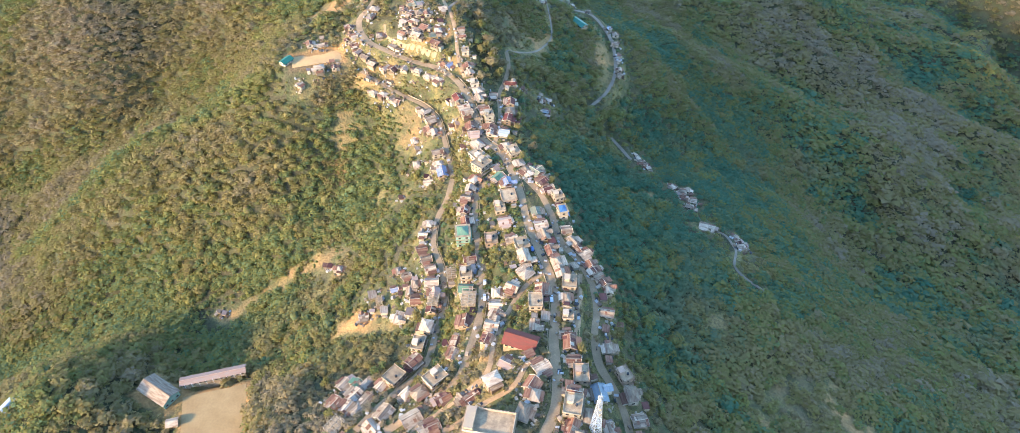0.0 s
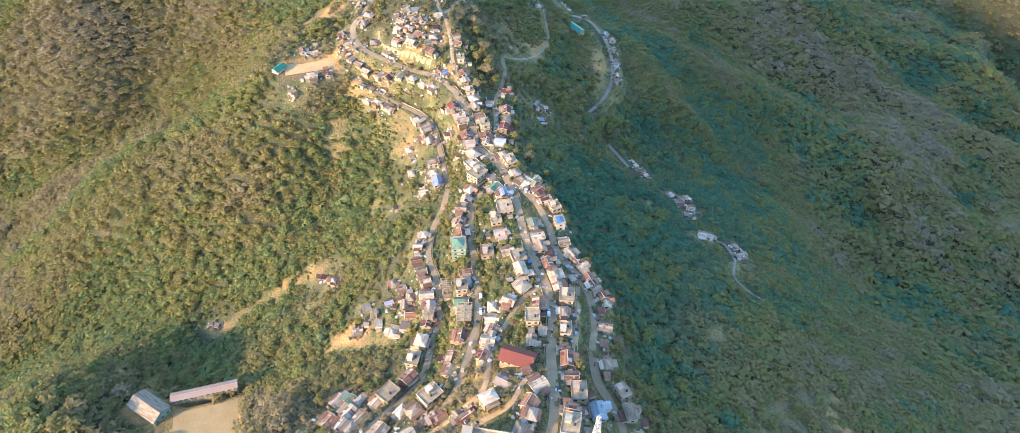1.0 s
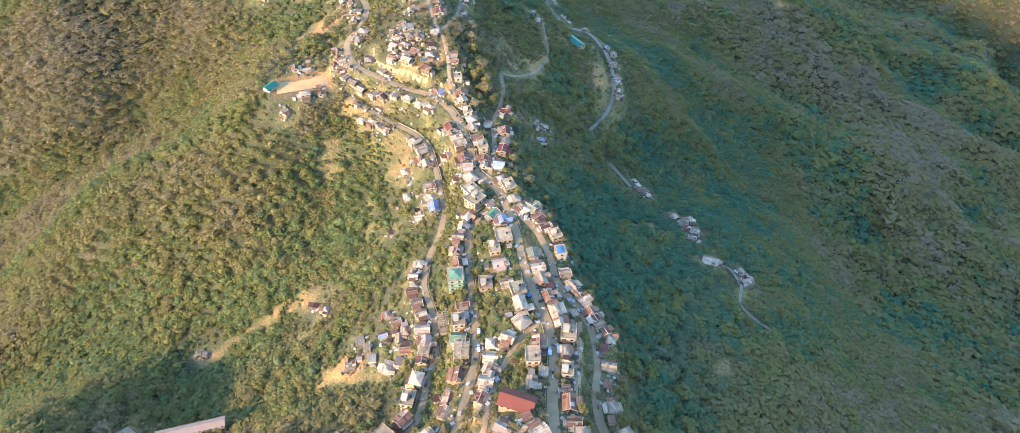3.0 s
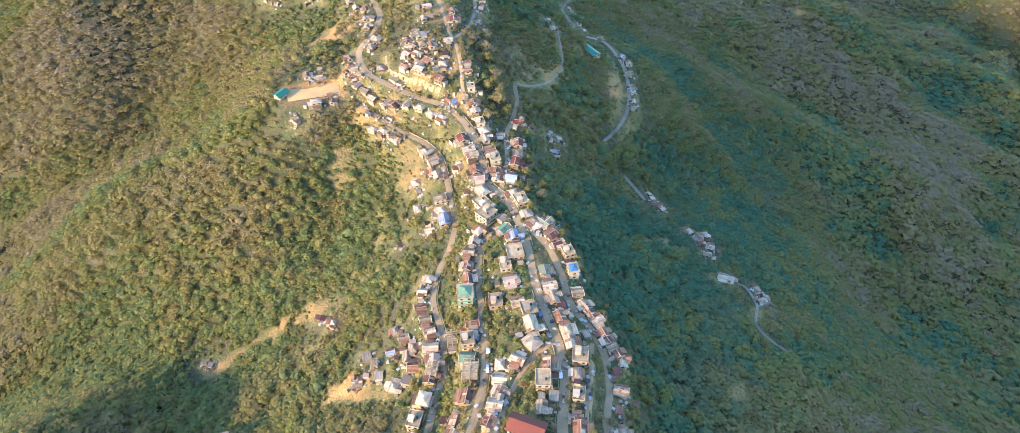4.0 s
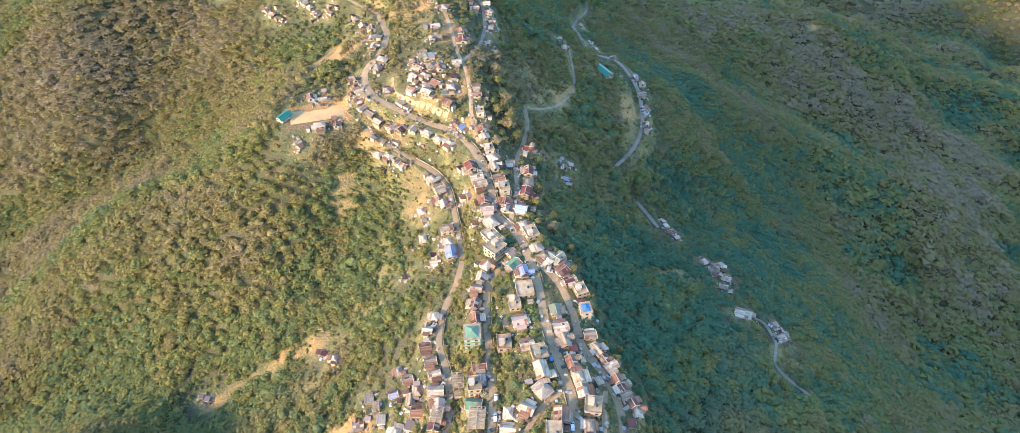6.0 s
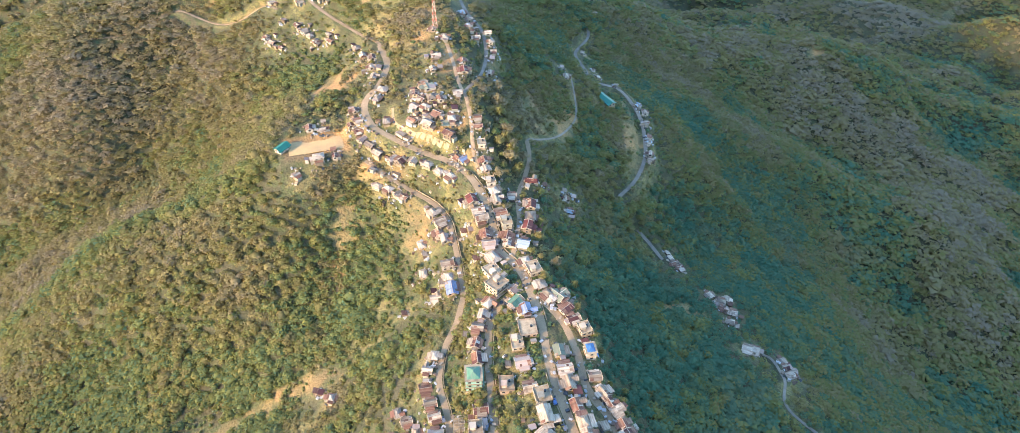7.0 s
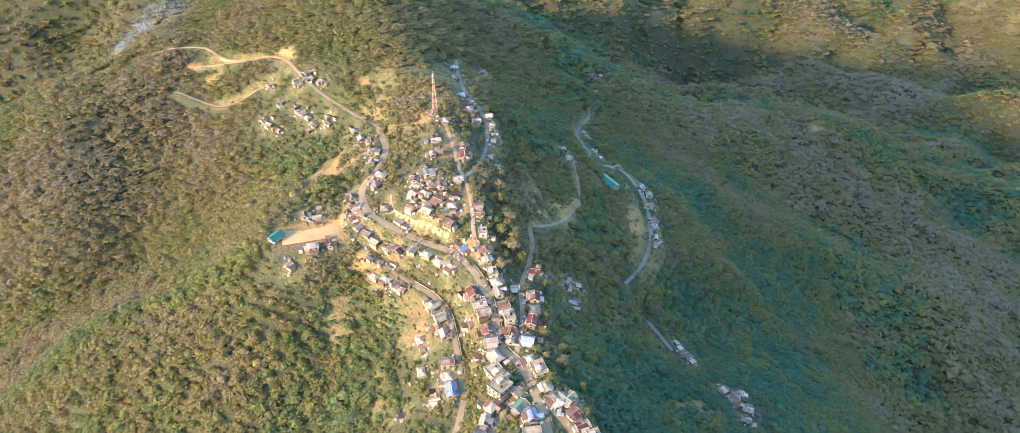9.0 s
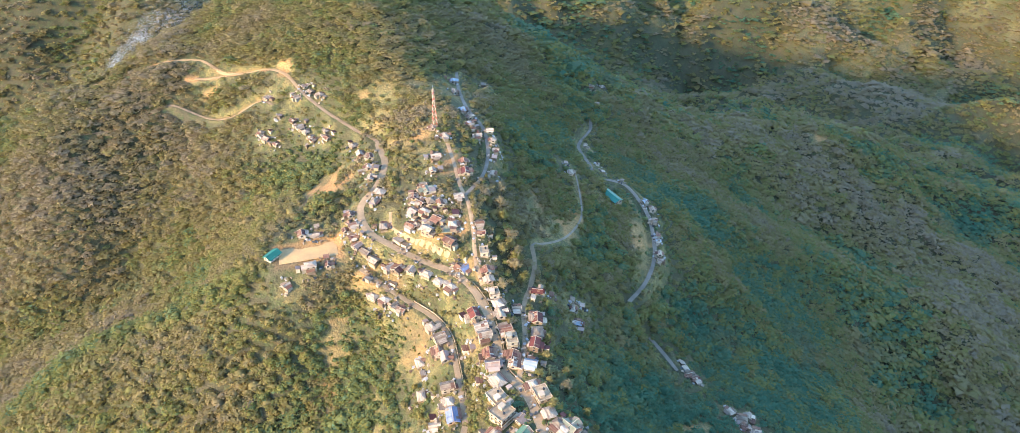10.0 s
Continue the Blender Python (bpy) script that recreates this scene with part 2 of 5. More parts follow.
BROW = [(680, -560), (705, -500), (735, -440), (775, -388), (854, -326), (980, -270), (1300, -300)]  # the western edge of the hill, as y, x


def glide(v, xs, ys):
    """A smooth curve through the points (xs, ys)."""
    xs, ys = np.asarray(xs, float), np.asarray(ys, float)
    m = np.gradient(ys, xs)
    v = np.clip(v, xs[0], xs[-1])
    i = np.clip(np.searchsorted(xs, v) - 1, 0, len(xs) - 2)
    h = xs[i + 1] - xs[i]
    t = (v - xs[i]) / h
    return (2 * t**3 - 3 * t**2 + 1) * ys[i] + (t**3 - 2 * t**2 + t) * h * m[i] + (3 * t**2 - 2 * t**3) * ys[i + 1] + (t**3 - t**2) * h * m[i + 1]


def along(x, y, line):
    """Distance to a polyline of (x, y, value), and the value at the nearest point."""
    near, value = np.full(x.shape, 1e9), np.zeros(x.shape)
    for (x0, y0, a), (x1, y1, b) in zip(line[:-1], line[1:]):
        dx, dy = x1 - x0, y1 - y0
        t = np.clip(((x - x0) * dx + (y - y0) * dy) / (dx * dx + dy * dy), 0, 1)
        d = np.hypot(x - x0 - t * dx, y - y0 - t * dy)
        m = d < near
        near, value = np.where(m, d, near), np.where(m, a + t * (b - a), value)
    return near, value


TABLE = np.random.RandomState(5).rand(256, 256)


def grain(x, y, size):
    """Smooth value noise, -1 to 1."""
    u, v = x / size + 1000, y / size + 1000
    i, j = np.floor(u).astype(int), np.floor(v).astype(int)
    f, g = u - i, v - j
    f, g = f * f * (3 - 2 * f), g * g * (3 - 2 * g)
    at = lambda a, b: TABLE[a % 256, b % 256]
    return 2 * ((at(i, j) * (1 - f) + at(i + 1, j) * f) * (1 - g) + (at(i, j + 1) * (1 - f) + at(i + 1, j + 1) * f) * g) - 1


def fbm(x, y, size, octaves=4):
    return sum(grain(x + 37 * k, y - 91 * k, size / 2**k) * 0.5**k for k in range(octaves))


def hills(x, y):
    """The land's height before roads and terraces are cut into it."""
    c = np.array(CREST, float)
    d = x - glide(y, c[:, 0], c[:, 1])
    z = glide(y, c[:, 0], c[:, 2]) - np.where(d < 0, 0.30, 0.52) * (np.sqrt(d * d + 28**2) - 28)
    near, lift = along(x, y, SPUR)
    z = z + lift * np.exp(-near**2 / (2 * 43**2))
    near, sink = along(x, y, GULLY)
    z = z - sink * np.exp(-near**2 / (2 * 24**2))
    near, lift = along(x, y, RIB)
    z = z + lift * np.exp(-near / 13)
    for size, x0, y0, step, table in ((93, -520, 160, 116, HUMPS), (48, -386, 170, 68, KNOLLS)):
        for j, row in enumerate(table):
            for i, a in enumerate(row):
                if a:
                    z = z + a * np.exp(-((x - x0 - i * step)**2 + (y - y0 - j * step)**2) / (2 * size**2))
    for size, table in ((60, BROAD_SWELLS), (38, SMALL_SWELLS)):
        for px, py, a in table:
            z = z + a * np.exp(-((x - px)**2 + (y - py)**2) / (2 * size**2))
    edge = np.maximum(np.interp(y, *np.array(BROW, float).T) - x, 0) * np.clip((y - 680) / 70, 0, 1)
    z = z - np.minimum(0.72 * (np.sqrt(edge**2 + 22**2) - 22), 420)
    flank = np.clip((np.abs(d) - 90) / 80, 0, 1)
    z = z + flank * 7 * (0.32 - np.abs(fbm(x + 0.3 * y, y - 0.3 * x, 95, 3)))  # rills down the flanks
    out = np.hypot(np.maximum(np.abs(x + 20) - 420, 0), np.maximum(np.abs(y - 420) - 420, 0))
    wild = np.clip(out / 400, 0, 1)
    stack = [z, -610 + 0 * x]
    for slope, line in FAR_RIDGES:
        near, top = along(x, y, line)
        stack.append(top - slope * (np.sqrt(near**2 + 40**2) - 40))
    stack = np.array(stack)
    top = stack.max(0)
    z = top + 14 * np.log(np.exp((stack - top) / 14).sum(0))
    return z + wild * (70 * fbm(x, y, 560, 3) + 60 * (0.4 - np.abs(fbm(x + 900, y, 330, 4))) + 34 * (0.4 - np.abs(grain(x + 0.5 * y, y - 0.4 * x, 150)))) + (1 - wild) * 1.6 * fbm(x, y, 40, 3)


ROADS = {
    'main': (5.4, 'asphalt', [(15, 156), (19, 165), (22, 180), (22, 196), (22, 214), (24, 233), (24, 250), (21, 268), (15, 289), (10, 312), (7, 333), (1, 357), (-8, 380), (-18, 392), (-24, 415), (-31, 435), (-40, 450), (-52, 463), (-74, 476), (-97, 490), (-113, 501), (-122, 522), (-114, 546), (-113, 573), (-124, 606)]),
    'main_far': (3.3, 'dirt', [(-122, 600), (-127, 613), (-150, 640), (-181, 669), (-209, 695)]),
    'east': (4.3, 'asphalt', [(7, 351), (16, 341), (25, 318), (30, 293), (40, 276), (46, 260), (47, 241), (44, 221), (45, 204), (51, 190), (55, 175), (56, 167)]),
    'east_inner': (3, 'dirt', [(40, 267), (38, 249), (36, 231), (34, 217)]),
    'west': (4.5, 'asphalt', [(-12, 356), (-20, 346), (-22, 322), (-19, 293), (-16, 267), (-16, 244), (-20, 220), (-26, 198), (-41, 184), (-54, 175), (-60, 171)]),
    'lower_west': (3.8, 'asphalt', [(-39, 364), (-41, 349), (-47, 328), (-48, 308), (-41, 284), (-38, 263), (-41, 241), (-46, 214), (-58, 198), (-69, 183), (-75, 174)]),
    'link': (3, 'dirt', [(20, 265), (8, 254), (-1, 237), (-8, 214), (-12, 194), (-26, 184), (-40, 175), (-50, 168)]),
    'link2': (3, 'dirt', [(23, 203), (9, 196), (2, 184), (-13, 176), (-25, 167), (-31, 164)]),
    'terrace': (3.8, 'asphalt', [(-39, 366), (-43, 387), (-49, 412), (-53, 425), (-63, 440), (-76, 451), (-94, 463), (-107, 472), (-116, 479)]),
    'upper': (3, 'dirt', [(-34, 453), (-39, 470), (-42, 494), (-47, 516), (-53, 533), (-59, 557), (-67, 586)]),
    'crest_lane': (2.2, 'dirt', [(-56, 475), (-68, 482), (-85, 493), (-98, 504), (-100, 515)]),
    'shade_lane': (3.4, 'asphalt', [(-11, 384), (-9, 398), (-7, 418), (-8, 445), (-4, 464), (-1, 488), (-3, 505)]),
    'shade_track': (1.7, 'dirt', [(-3, 505), (13, 527), (29, 556), (38, 584), (37, 615), (34, 641)]),
    'back_lane': (3, 'dirt', [(-49, 523), (-42, 544), (-37, 573), (-37, 595), (-42, 617), (-53, 636), (-65, 679), (-72, 729)]),
    'valley': (3.4, 'dirt', [(71, 514), (86, 537), (97, 565), (100, 594), (96, 624), (81, 650), (61, 655), (52, 691), (45, 729), (62, 790), (61, 820), (73, 870)]),
    'valley_low': (3, 'dirt', [(86, 495), (95, 483), (103, 468)]),
    'valley_end': (2, 'dirt', [(155, 378), (160, 376), (165, 358), (159, 333), (175, 313)]),
    'cutting': (3.4, 'dirt', [(-209, 695), (-226, 714), (-255, 731), (-290, 736), (-322, 739)]),
    'cutting_upper': (3, 'dirt', [(-272, 734), (-297, 743), (-310, 752), (-320, 759), (-345, 760), (-375, 757), (-402, 751), (-425, 742)]),
    'ridge_track': (2.5, 'dirt', [(-231, 684), (-249, 697), (-276, 692), (-317, 706), (-342, 712), (-362, 698), (-392, 683), (-425, 670)]),
}


def spread(lo, hi, step, far_lo, far_hi):
    """Grid lines: even from lo to hi, then ever wider out to far_lo and far_hi."""
    mid = list(np.arange(lo, hi + step / 2, step))
    for far, sign in ((far_lo, -1), (far_hi, 1)):
        p, s = (lo, step) if sign < 0 else (mid[-1], step)
        more = []
        while (p - far) * sign < 0:
            s = min(s * 1.07, 60)
            p += sign * s
            more.append(p)
        mid = more[::-1] + mid if sign < 0 else mid + more
    return np.array(mid)


XS, YS = spread(-330, 240, 2.5, -4600, 4600), spread(140, 760, 2.5, -3000, 4800)
GRID_X, GRID_Y = np.meshgrid(XS, YS)
LAND = hills(GRID_X, GRID_Y)


def ground(x, y):
    """The height of the ground as built, at one place or many."""
    x, y = np.asarray(x, float), np.asarray(y, float)
    i, j = np.clip(np.searchsorted(XS, x) - 1, 0, len(XS) - 2), np.clip(np.searchsorted(YS, y) - 1, 0, len(YS) - 2)
    f, g = (x - XS[i]) / (XS[i + 1] - XS[i]), (y - YS[j]) / (YS[j + 1] - YS[j])
    return (LAND[j, i] * (1 - f) + LAND[j, i + 1] * f) * (1 - g) + (LAND[j + 1, i] * (1 - f) + LAND[j + 1, i + 1] * f) * g


def level(x, y, z, flat, fade):
    """Cut or fill the land to the height z round a place, over flat metres, easing out over fade metres."""
    i0, i1 = np.searchsorted(XS, (x - flat - fade, x + flat + fade))
    j0, j1 = np.searchsorted(YS, (y - flat - fade, y + flat + fade))
    d = np.hypot(GRID_X[j0:j1, i0:i1] - x, GRID_Y[j0:j1, i0:i1] - y)
    w = np.clip(1 - (d - flat) / fade, 0, 1)
    w = w * w * (3 - 2 * w)
    LAND[j0:j1, i0:i1] += w * (z - LAND[j0:j1, i0:i1])


def resample(line, step):
    """Points every step metres along a smooth curve through the line."""
    p = np.array(line, float)
    s = np.r_[0, np.cumsum(np.hypot(*np.diff(p, axis=0).T))]
    u = np.linspace(0, s[-1], max(2, int(s[-1] / step)))
    return np.stack([glide(u, s, p[:, 0]), glide(u, s, p[:, 1])], 1)


def smooth(v, n):
    k = np.ones(2 * n + 1) / (2 * n + 1)
    return np.convolve(np.r_[[v[0]] * n, v, [v[-1]] * n], k, "valid")


ROUTE = {}
for name, (width, kind, line) in ROADS.items():
    p = resample(line, 2.0)
    z = smooth(ground(p[:, 0], p[:, 1]), 5)
    ROUTE[name] = (width, kind, p, z)
BY_WIDTH = sorted(ROADS, key=lambda name: ROADS[name][0])  # the broad roads are cut last


def cut_roads(margin, fade):
    for name in BY_WIDTH:
        if name in ("crest_lane", "shade_track"):  # footpaths follow the ground
            continue
        width, kind, p, z = ROUTE[name]
        z = smooth(ground(p[:, 0], p[:, 1]), 5)
        for (x, y), h in zip(p, z):
            level(x, y, h, width / 2 + margin, fade)


cut_roads(1.0, 6.0)

PADS = [  # terraces: middle, size, turn, height
    (-165.9, 198, 36, 62, 14.8, 2.0),
    (-152, 488, 40, 17, 17, 62.0),
    (-56.5, 492.8, 16, 10, 2, 81.0),
    (-205, 226, 26, 16, -31, 1.5),
]


def in_pad(x, y, pad, margin=0.0):
    px, py, w, d, turn, z = pad
    c, s = math.cos(radians(turn)), math.sin(radians(turn))
    u, v = (x - px) * c + (y - py) * s, -(x - px) * s + (y - py) * c
    return np.maximum(np.abs(u) - w / 2, np.abs(v) - d / 2) - margin


for pad in PADS:
    w = np.clip(1 - in_pad(GRID_X, GRID_Y, pad, 1.5) / 9, 0, 1)
    LAND += w * w * (3 - 2 * w) * (pad[5] - LAND)

STREETS = {}
STREETS['west_foot'] = [(-91.1, 195.9, 55, 9, 'r'), (-90.2, 212.1, 55, 8, 'w'), (-82.2, 210.3, 55, 6, 'n'), (-76.8, 209.1, 55, 7, 'w'), (-66.6, 204.2, 55, 8, 'w'), (-60.3, 206.6, 52, 12, 'f'), (-80.9, 200.1, 55, 9, 'w'), (-73.9, 195.4, 55, 9, 'g'), (-83, 191.3, 55, 8, 'w'), (-77.6, 188.7, 55, 8, 'w'), (-61.6, 181.3, 55, 10, 'g'), (-66.5, 173.7, 37, 9, 'w'), (-85.7, 177.4, 55, 9, 'u'), (-51.8, 192.7, 55, 8, 'w'), (-44.7, 190.3, 43, 9, 'g'), (-47.5, 176.4, 34, 11, 'r')]
STREETS['foot_lane'] = [(-37.4, 197.7, 43, 13, 'f'), (-21.9, 181.5, 35, 8, 'g'), (-32.6, 186, 34, 9, 'r'), (-18, 180.3, 37, 9, 'r'), (-38.5, 165.1, 32, 8, 'w'), (-35.8, 166.3, 32, 8, 'r'), (-8.3, 185.6, 27, 9, 'w'), (9.9, 181.6, 59, 8, 'r'), (11.5, 174.7, 79, 7, 'w'), (-1.3, 195, 59, 9, 'r'), (6.1, 165.7, 67, 10, 'g'), (15.1, 192.2, 27, 9, 'r'), (9.5, 200.1, 27, 5, 's'), (-8.4, 163.2, 37, 5, 's')]
STREETS['foot_east'] = [(28.2, 168.9, 79, 13, 'f'), (29.7, 177.7, 79, 8, 'r'), (27.6, 182.1, 89, 5, 's'), (33.9, 190.8, 89, 12, 'f'), (42.4, 182, 104, 11, 'b2'), (27.5, 159.6, 67, 9, 'r'), (34.8, 165.7, 79, 8, 'g'), (56.5, 197, 114, 10, 'f'), (58.7, 185.1, 104, 9, 'g'), (61.2, 172, 99, 8, 'g'), (30.9, 198.1, 90, 8, 'r'), (29.8, 209.4, 90, 9, 'r'), (28.2, 215.7, 84, 7, 'g'), (46.1, 163.9, 99, 6, 'g')]
STREETS['middle_east'] = [(30.3, 229.9, 84, 9, 'f'), (30.3, 242.4, 91, 8, 'g'), (13.4, 237.3, 91, 11, 'f'), (12.6, 221.5, 84, 8, 'g'), (18.5, 228.9, 84, 6, 's'), (-9.6, 226.3, 74, 8, 'w'), (-7.5, 233.6, 74, 8, 'g'), (-7.8, 244.2, 88, 8, 'w'), (-12.2, 216.2, 74, 7, 'r'), (17.3, 247.7, 91, 10, 'r'), (1.3, 252.9, 62, 8, 'r'), (54.6, 257.1, 93, 8, 'w'), (52.1, 236.9, 81, 8, 'g'), (50, 225.4, 81, 5, 's'), (50.4, 212.8, 94, 7, 'g'), (51.1, 248.8, 93, 5, 's')]
STREETS['middle_west'] = [(-24.1, 236.3, 81, 9, 'r'), (-28.3, 223.1, 81, 9, 'r'), (-29.3, 213.5, 76, 8, 'g'), (-46.6, 241.1, 80, 9, 'w'), (-50.1, 229.6, 80, 11, 'f'), (-51.1, 216.3, 52, 9, 'r'), (-23, 252, 88, 11, 'u'), (-44.9, 255, 83, 8, 'r'), (-43.9, 259.4, 83, 8, 'u'), (-55.2, 265.9, 97, 8, 'r'), (-59.9, 273, 97, 7, 'g'), (-88.3, 265.4, 97, 6, 'w'), (-65.5, 256.1, 83, 7, 'w'), (-75.5, 266.1, 97, 6, 's'), (-85.1, 281.3, 107, 7, 's'), (-79.4, 273.6, 97, 5, 'u')]
STREETS['lower_row'] = [(-51.9, 322.5, 87, 6, 'w'), (-54.8, 313.5, 87, 6, 'w'), (-54.6, 302.3, 107, 7, 'r'), (-50.9, 292.4, 107, 7, 'g'), (-47.8, 283.8, 107, 7, 'w'), (-69.5, 293.2, 107, 6, 'w'), (-115.6, 320.7, 87, 5, 's'), (-127.5, 328.4, 87, 4, 's'), (-46.2, 273.9, 97, 9, 'r'), (-43.8, 265.5, 97, 8, 'r'), (-57.1, 278.5, 97, 7, 'g'), (-63.2, 286.1, 107, 6, 'g'), (-34.7, 278.8, 97, 8, 'u'), (-58.6, 258.9, 83, 6, 's'), (-70.4, 279.1, 107, 5, 'b')]
STREETS['west_row'] = [(-27.4, 313.1, 96, 8, 'r'), (-28.7, 324, 85, 7, 'r'), (-28.4, 334.5, 85, 7, 'g'), (-26.2, 343.1, 85, 7, 'r'), (-23, 351.2, 49, 8, 'w'), (-28.5, 300.4, 96, 10, 'G'), (-23.7, 282.3, 98, 8, 'r'), (-25.6, 271.2, 98, 10, 'f'), (-25.2, 260.8, 88, 9, 'n'), (-22.3, 274.5, 98, 6, 's'), (-11.3, 295.7, 96, 11, 'f'), (-6.5, 321.1, 100, 11, 'f'), (-3.2, 307.4, 101, 9, 'r'), (0.8, 290.6, 101, 8, 'g'), (-7.6, 253.3, 88, 7, 'w')]
STREETS['centre'] = [(6.8, 285.5, 106, 11, 'f'), (-1, 329.8, 100, 13, 'f'), (-7.6, 350, 49, 9, 'n'), (-1.9, 343.2, 102, 8, 'b'), (12.4, 352.3, 135, 7, 'w'), (8.1, 272.7, 106, 11, 'w'), (8.7, 262.4, 42, 9, 'h'), (17.9, 355.2, 135, 9, 'N'), (20.3, 344.8, 135, 8, 'r'), (24.5, 338.3, 111, 8, 'm'), (30.1, 331.5, 111, 9, 'f'), (32.1, 315.2, 102, 9, 'B'), (33.9, 299.6, 102, 7, 'g'), (37.5, 290.4, 120, 7, 'g'), (16, 314.9, 100, 8, 'N')]
STREETS['east_row'] = [(18.6, 302.9, 101, 9, 'w'), (20.3, 293.7, 101, 9, 'g'), (23.5, 280.1, 106, 8, 'r'), (26.6, 270.3, 106, 9, 'g'), (28.2, 262.6, 101, 9, 'w'), (32.4, 253.2, 84, 11, 'F'), (43.5, 280.6, 120, 8, 'w'), (46.2, 272.7, 112, 6, 'r'), (48, 268.2, 112, 6, 'r'), (49.8, 264, 112, 6, 'g'), (52.7, 261, 112, 6, 'r'), (40.4, 284.5, 120, 6, 'r'), (36.9, 271.4, 112, 5, 's'), (24.4, 290.5, 102, 6, 's')]
STREETS['terrace_row'] = [(-46.2, 370, 102, 11, 'b'), (-53, 378.9, 102, 5, 's'), (-50.9, 390, 104, 9, 'g'), (-49.4, 381.6, 102, 7, 'w'), (-67.1, 394.6, 104, 8, 'h'), (-70.6, 416.3, 106, 7, 'h'), (-67.8, 408.9, 106, 4, 's'), (-54.4, 410.6, 104, 8, 'r'), (-58.3, 415.8, 106, 9, 'g'), (-64, 431.8, 125, 8, 'h'), (-58.4, 423.7, 125, 8, 'g'), (-42.4, 415, 106, 5, 's'), (-32.9, 389.6, 104, 5, 's'), (-31.7, 403.1, 104, 5, 's'), (-44.7, 433.4, 125, 5, 's'), (-56.4, 368.9, 102, 7, 'w')]
STREETS['main_west'] = [(-18.9, 361.8, 49, 13, 'F'), (-22.1, 375, 128, 12, 'f'), (-22, 385.6, 128, 11, 'w'), (-25.5, 396.5, 104, 9, 'r'), (-27.4, 404.3, 104, 9, 'r'), (-30.6, 415.5, 111, 9, 'w'), (-33.4, 423, 111, 9, 'w'), (-37.8, 430.6, 111, 9, 'd'), (-53.2, 452.6, 135, 9, 'h'), (-61.5, 458.3, 148, 9, 'h'), (-69.9, 464.1, 148, 9, 'w'), (-80.7, 470.2, 150, 8, 'w'), (-89.3, 473.7, 150, 11, 'r'), (-96, 475.5, 145, 8, 'w'), (-107.2, 482.1, 140, 9, 'w'), (-113.2, 487.6, 140, 9, 'g')]
STREETS['main_east'] = [(-18.9, 421.3, 111, 9, 'r'), (-15.1, 412.1, 104, 10, 'f'), (-14.2, 403.1, 84, 8, 'r'), (-13.6, 397.5, 80, 7, 'w'), (-22.2, 432.3, 111, 8, 'w'), (-24, 439.6, 120, 8, 'w'), (-26.6, 446.7, 106, 9, 'f'), (-29.8, 455.6, 106, 7, 'r'), (-31.4, 462.7, 106, 8, 'r'), (-2.4, 381.3, 113, 8, 'w'), (2.2, 374.4, 113, 12, 'f'), (5.9, 361.9, 113, 8, 'w'), (10.3, 354.9, 135, 8, 'g'), (16.3, 354, 135, 9, 'N'), (-34, 475.4, 98, 8, 'f'), (-36.7, 488.3, 98, 7, 'r'), (-37.8, 495.7, 103, 7, 'r')]
STREETS['shade_row'] = [(0.3, 433.6, 92, 9, 'd'), (0.1, 420.7, 92, 9, 'g'), (-1.5, 411, 84, 9, 'd'), (-3.8, 397.2, 80, 8, 'b2'), (-2.6, 434.4, 92, 7, 'g'), (-12.3, 440.9, 92, 7, 'g'), (0.4, 457.6, 79, 9, 'd'), (27.7, 451.6, 79, 5, 'b2'), (31.6, 474.7, 83, 4, 's'), (24.6, 474.6, 83, 4, 's'), (25, 465.6, 83, 4, 'r'), (-9.3, 360, 49, 6, 'r')]
STREETS['hill_top'] = [(-45.5, 465.7, 135, 10, 'b'), (-49.8, 467.9, 148, 7, 'w'), (-71.7, 490.6, 146, 10, 'w'), (-91.4, 493.1, 141, 7, 's'), (-103, 503.8, 97, 8, 'w'), (-82.6, 508.4, 141, 8, 'r'), (-83.8, 498.5, 141, 9, 'r'), (-75.3, 507.2, 141, 8, 'w'), (-66, 501.2, 146, 9, 'r'), (-55.2, 495, 103, 9, 'w'), (-53, 518.1, 109, 8, 'w'), (-50.7, 548.5, 103, 10, 'd'), (-52.8, 562.2, 106, 7, 'r'), (-73.1, 563.8, 106, 9, 'w'), (-73.6, 546.1, 103, 7, 'w')]
STREETS['hill_back'] = [(-69, 591.9, 106, 8, 'w'), (-79.3, 601.4, 106, 6, 'g'), (-76, 526.2, 109, 10, 'N'), (-71.7, 515.3, 109, 9, 'g'), (-78.8, 514.5, 141, 7, 'r'), (-84.1, 521.8, 97, 7, 'r'), (-64.8, 511.8, 109, 8, 'r'), (-54.2, 504.5, 103, 6, 's'), (-56, 480.5, 148, 10, 'r'), (-87.1, 489.6, 150, 5, 's'), (-79.9, 499.3, 146, 6, 'g'), (-70.9, 497.3, 146, 7, 'g'), (-72, 526.7, 109, 6, 's'), (-78.8, 531.5, 103, 6, 'g')]
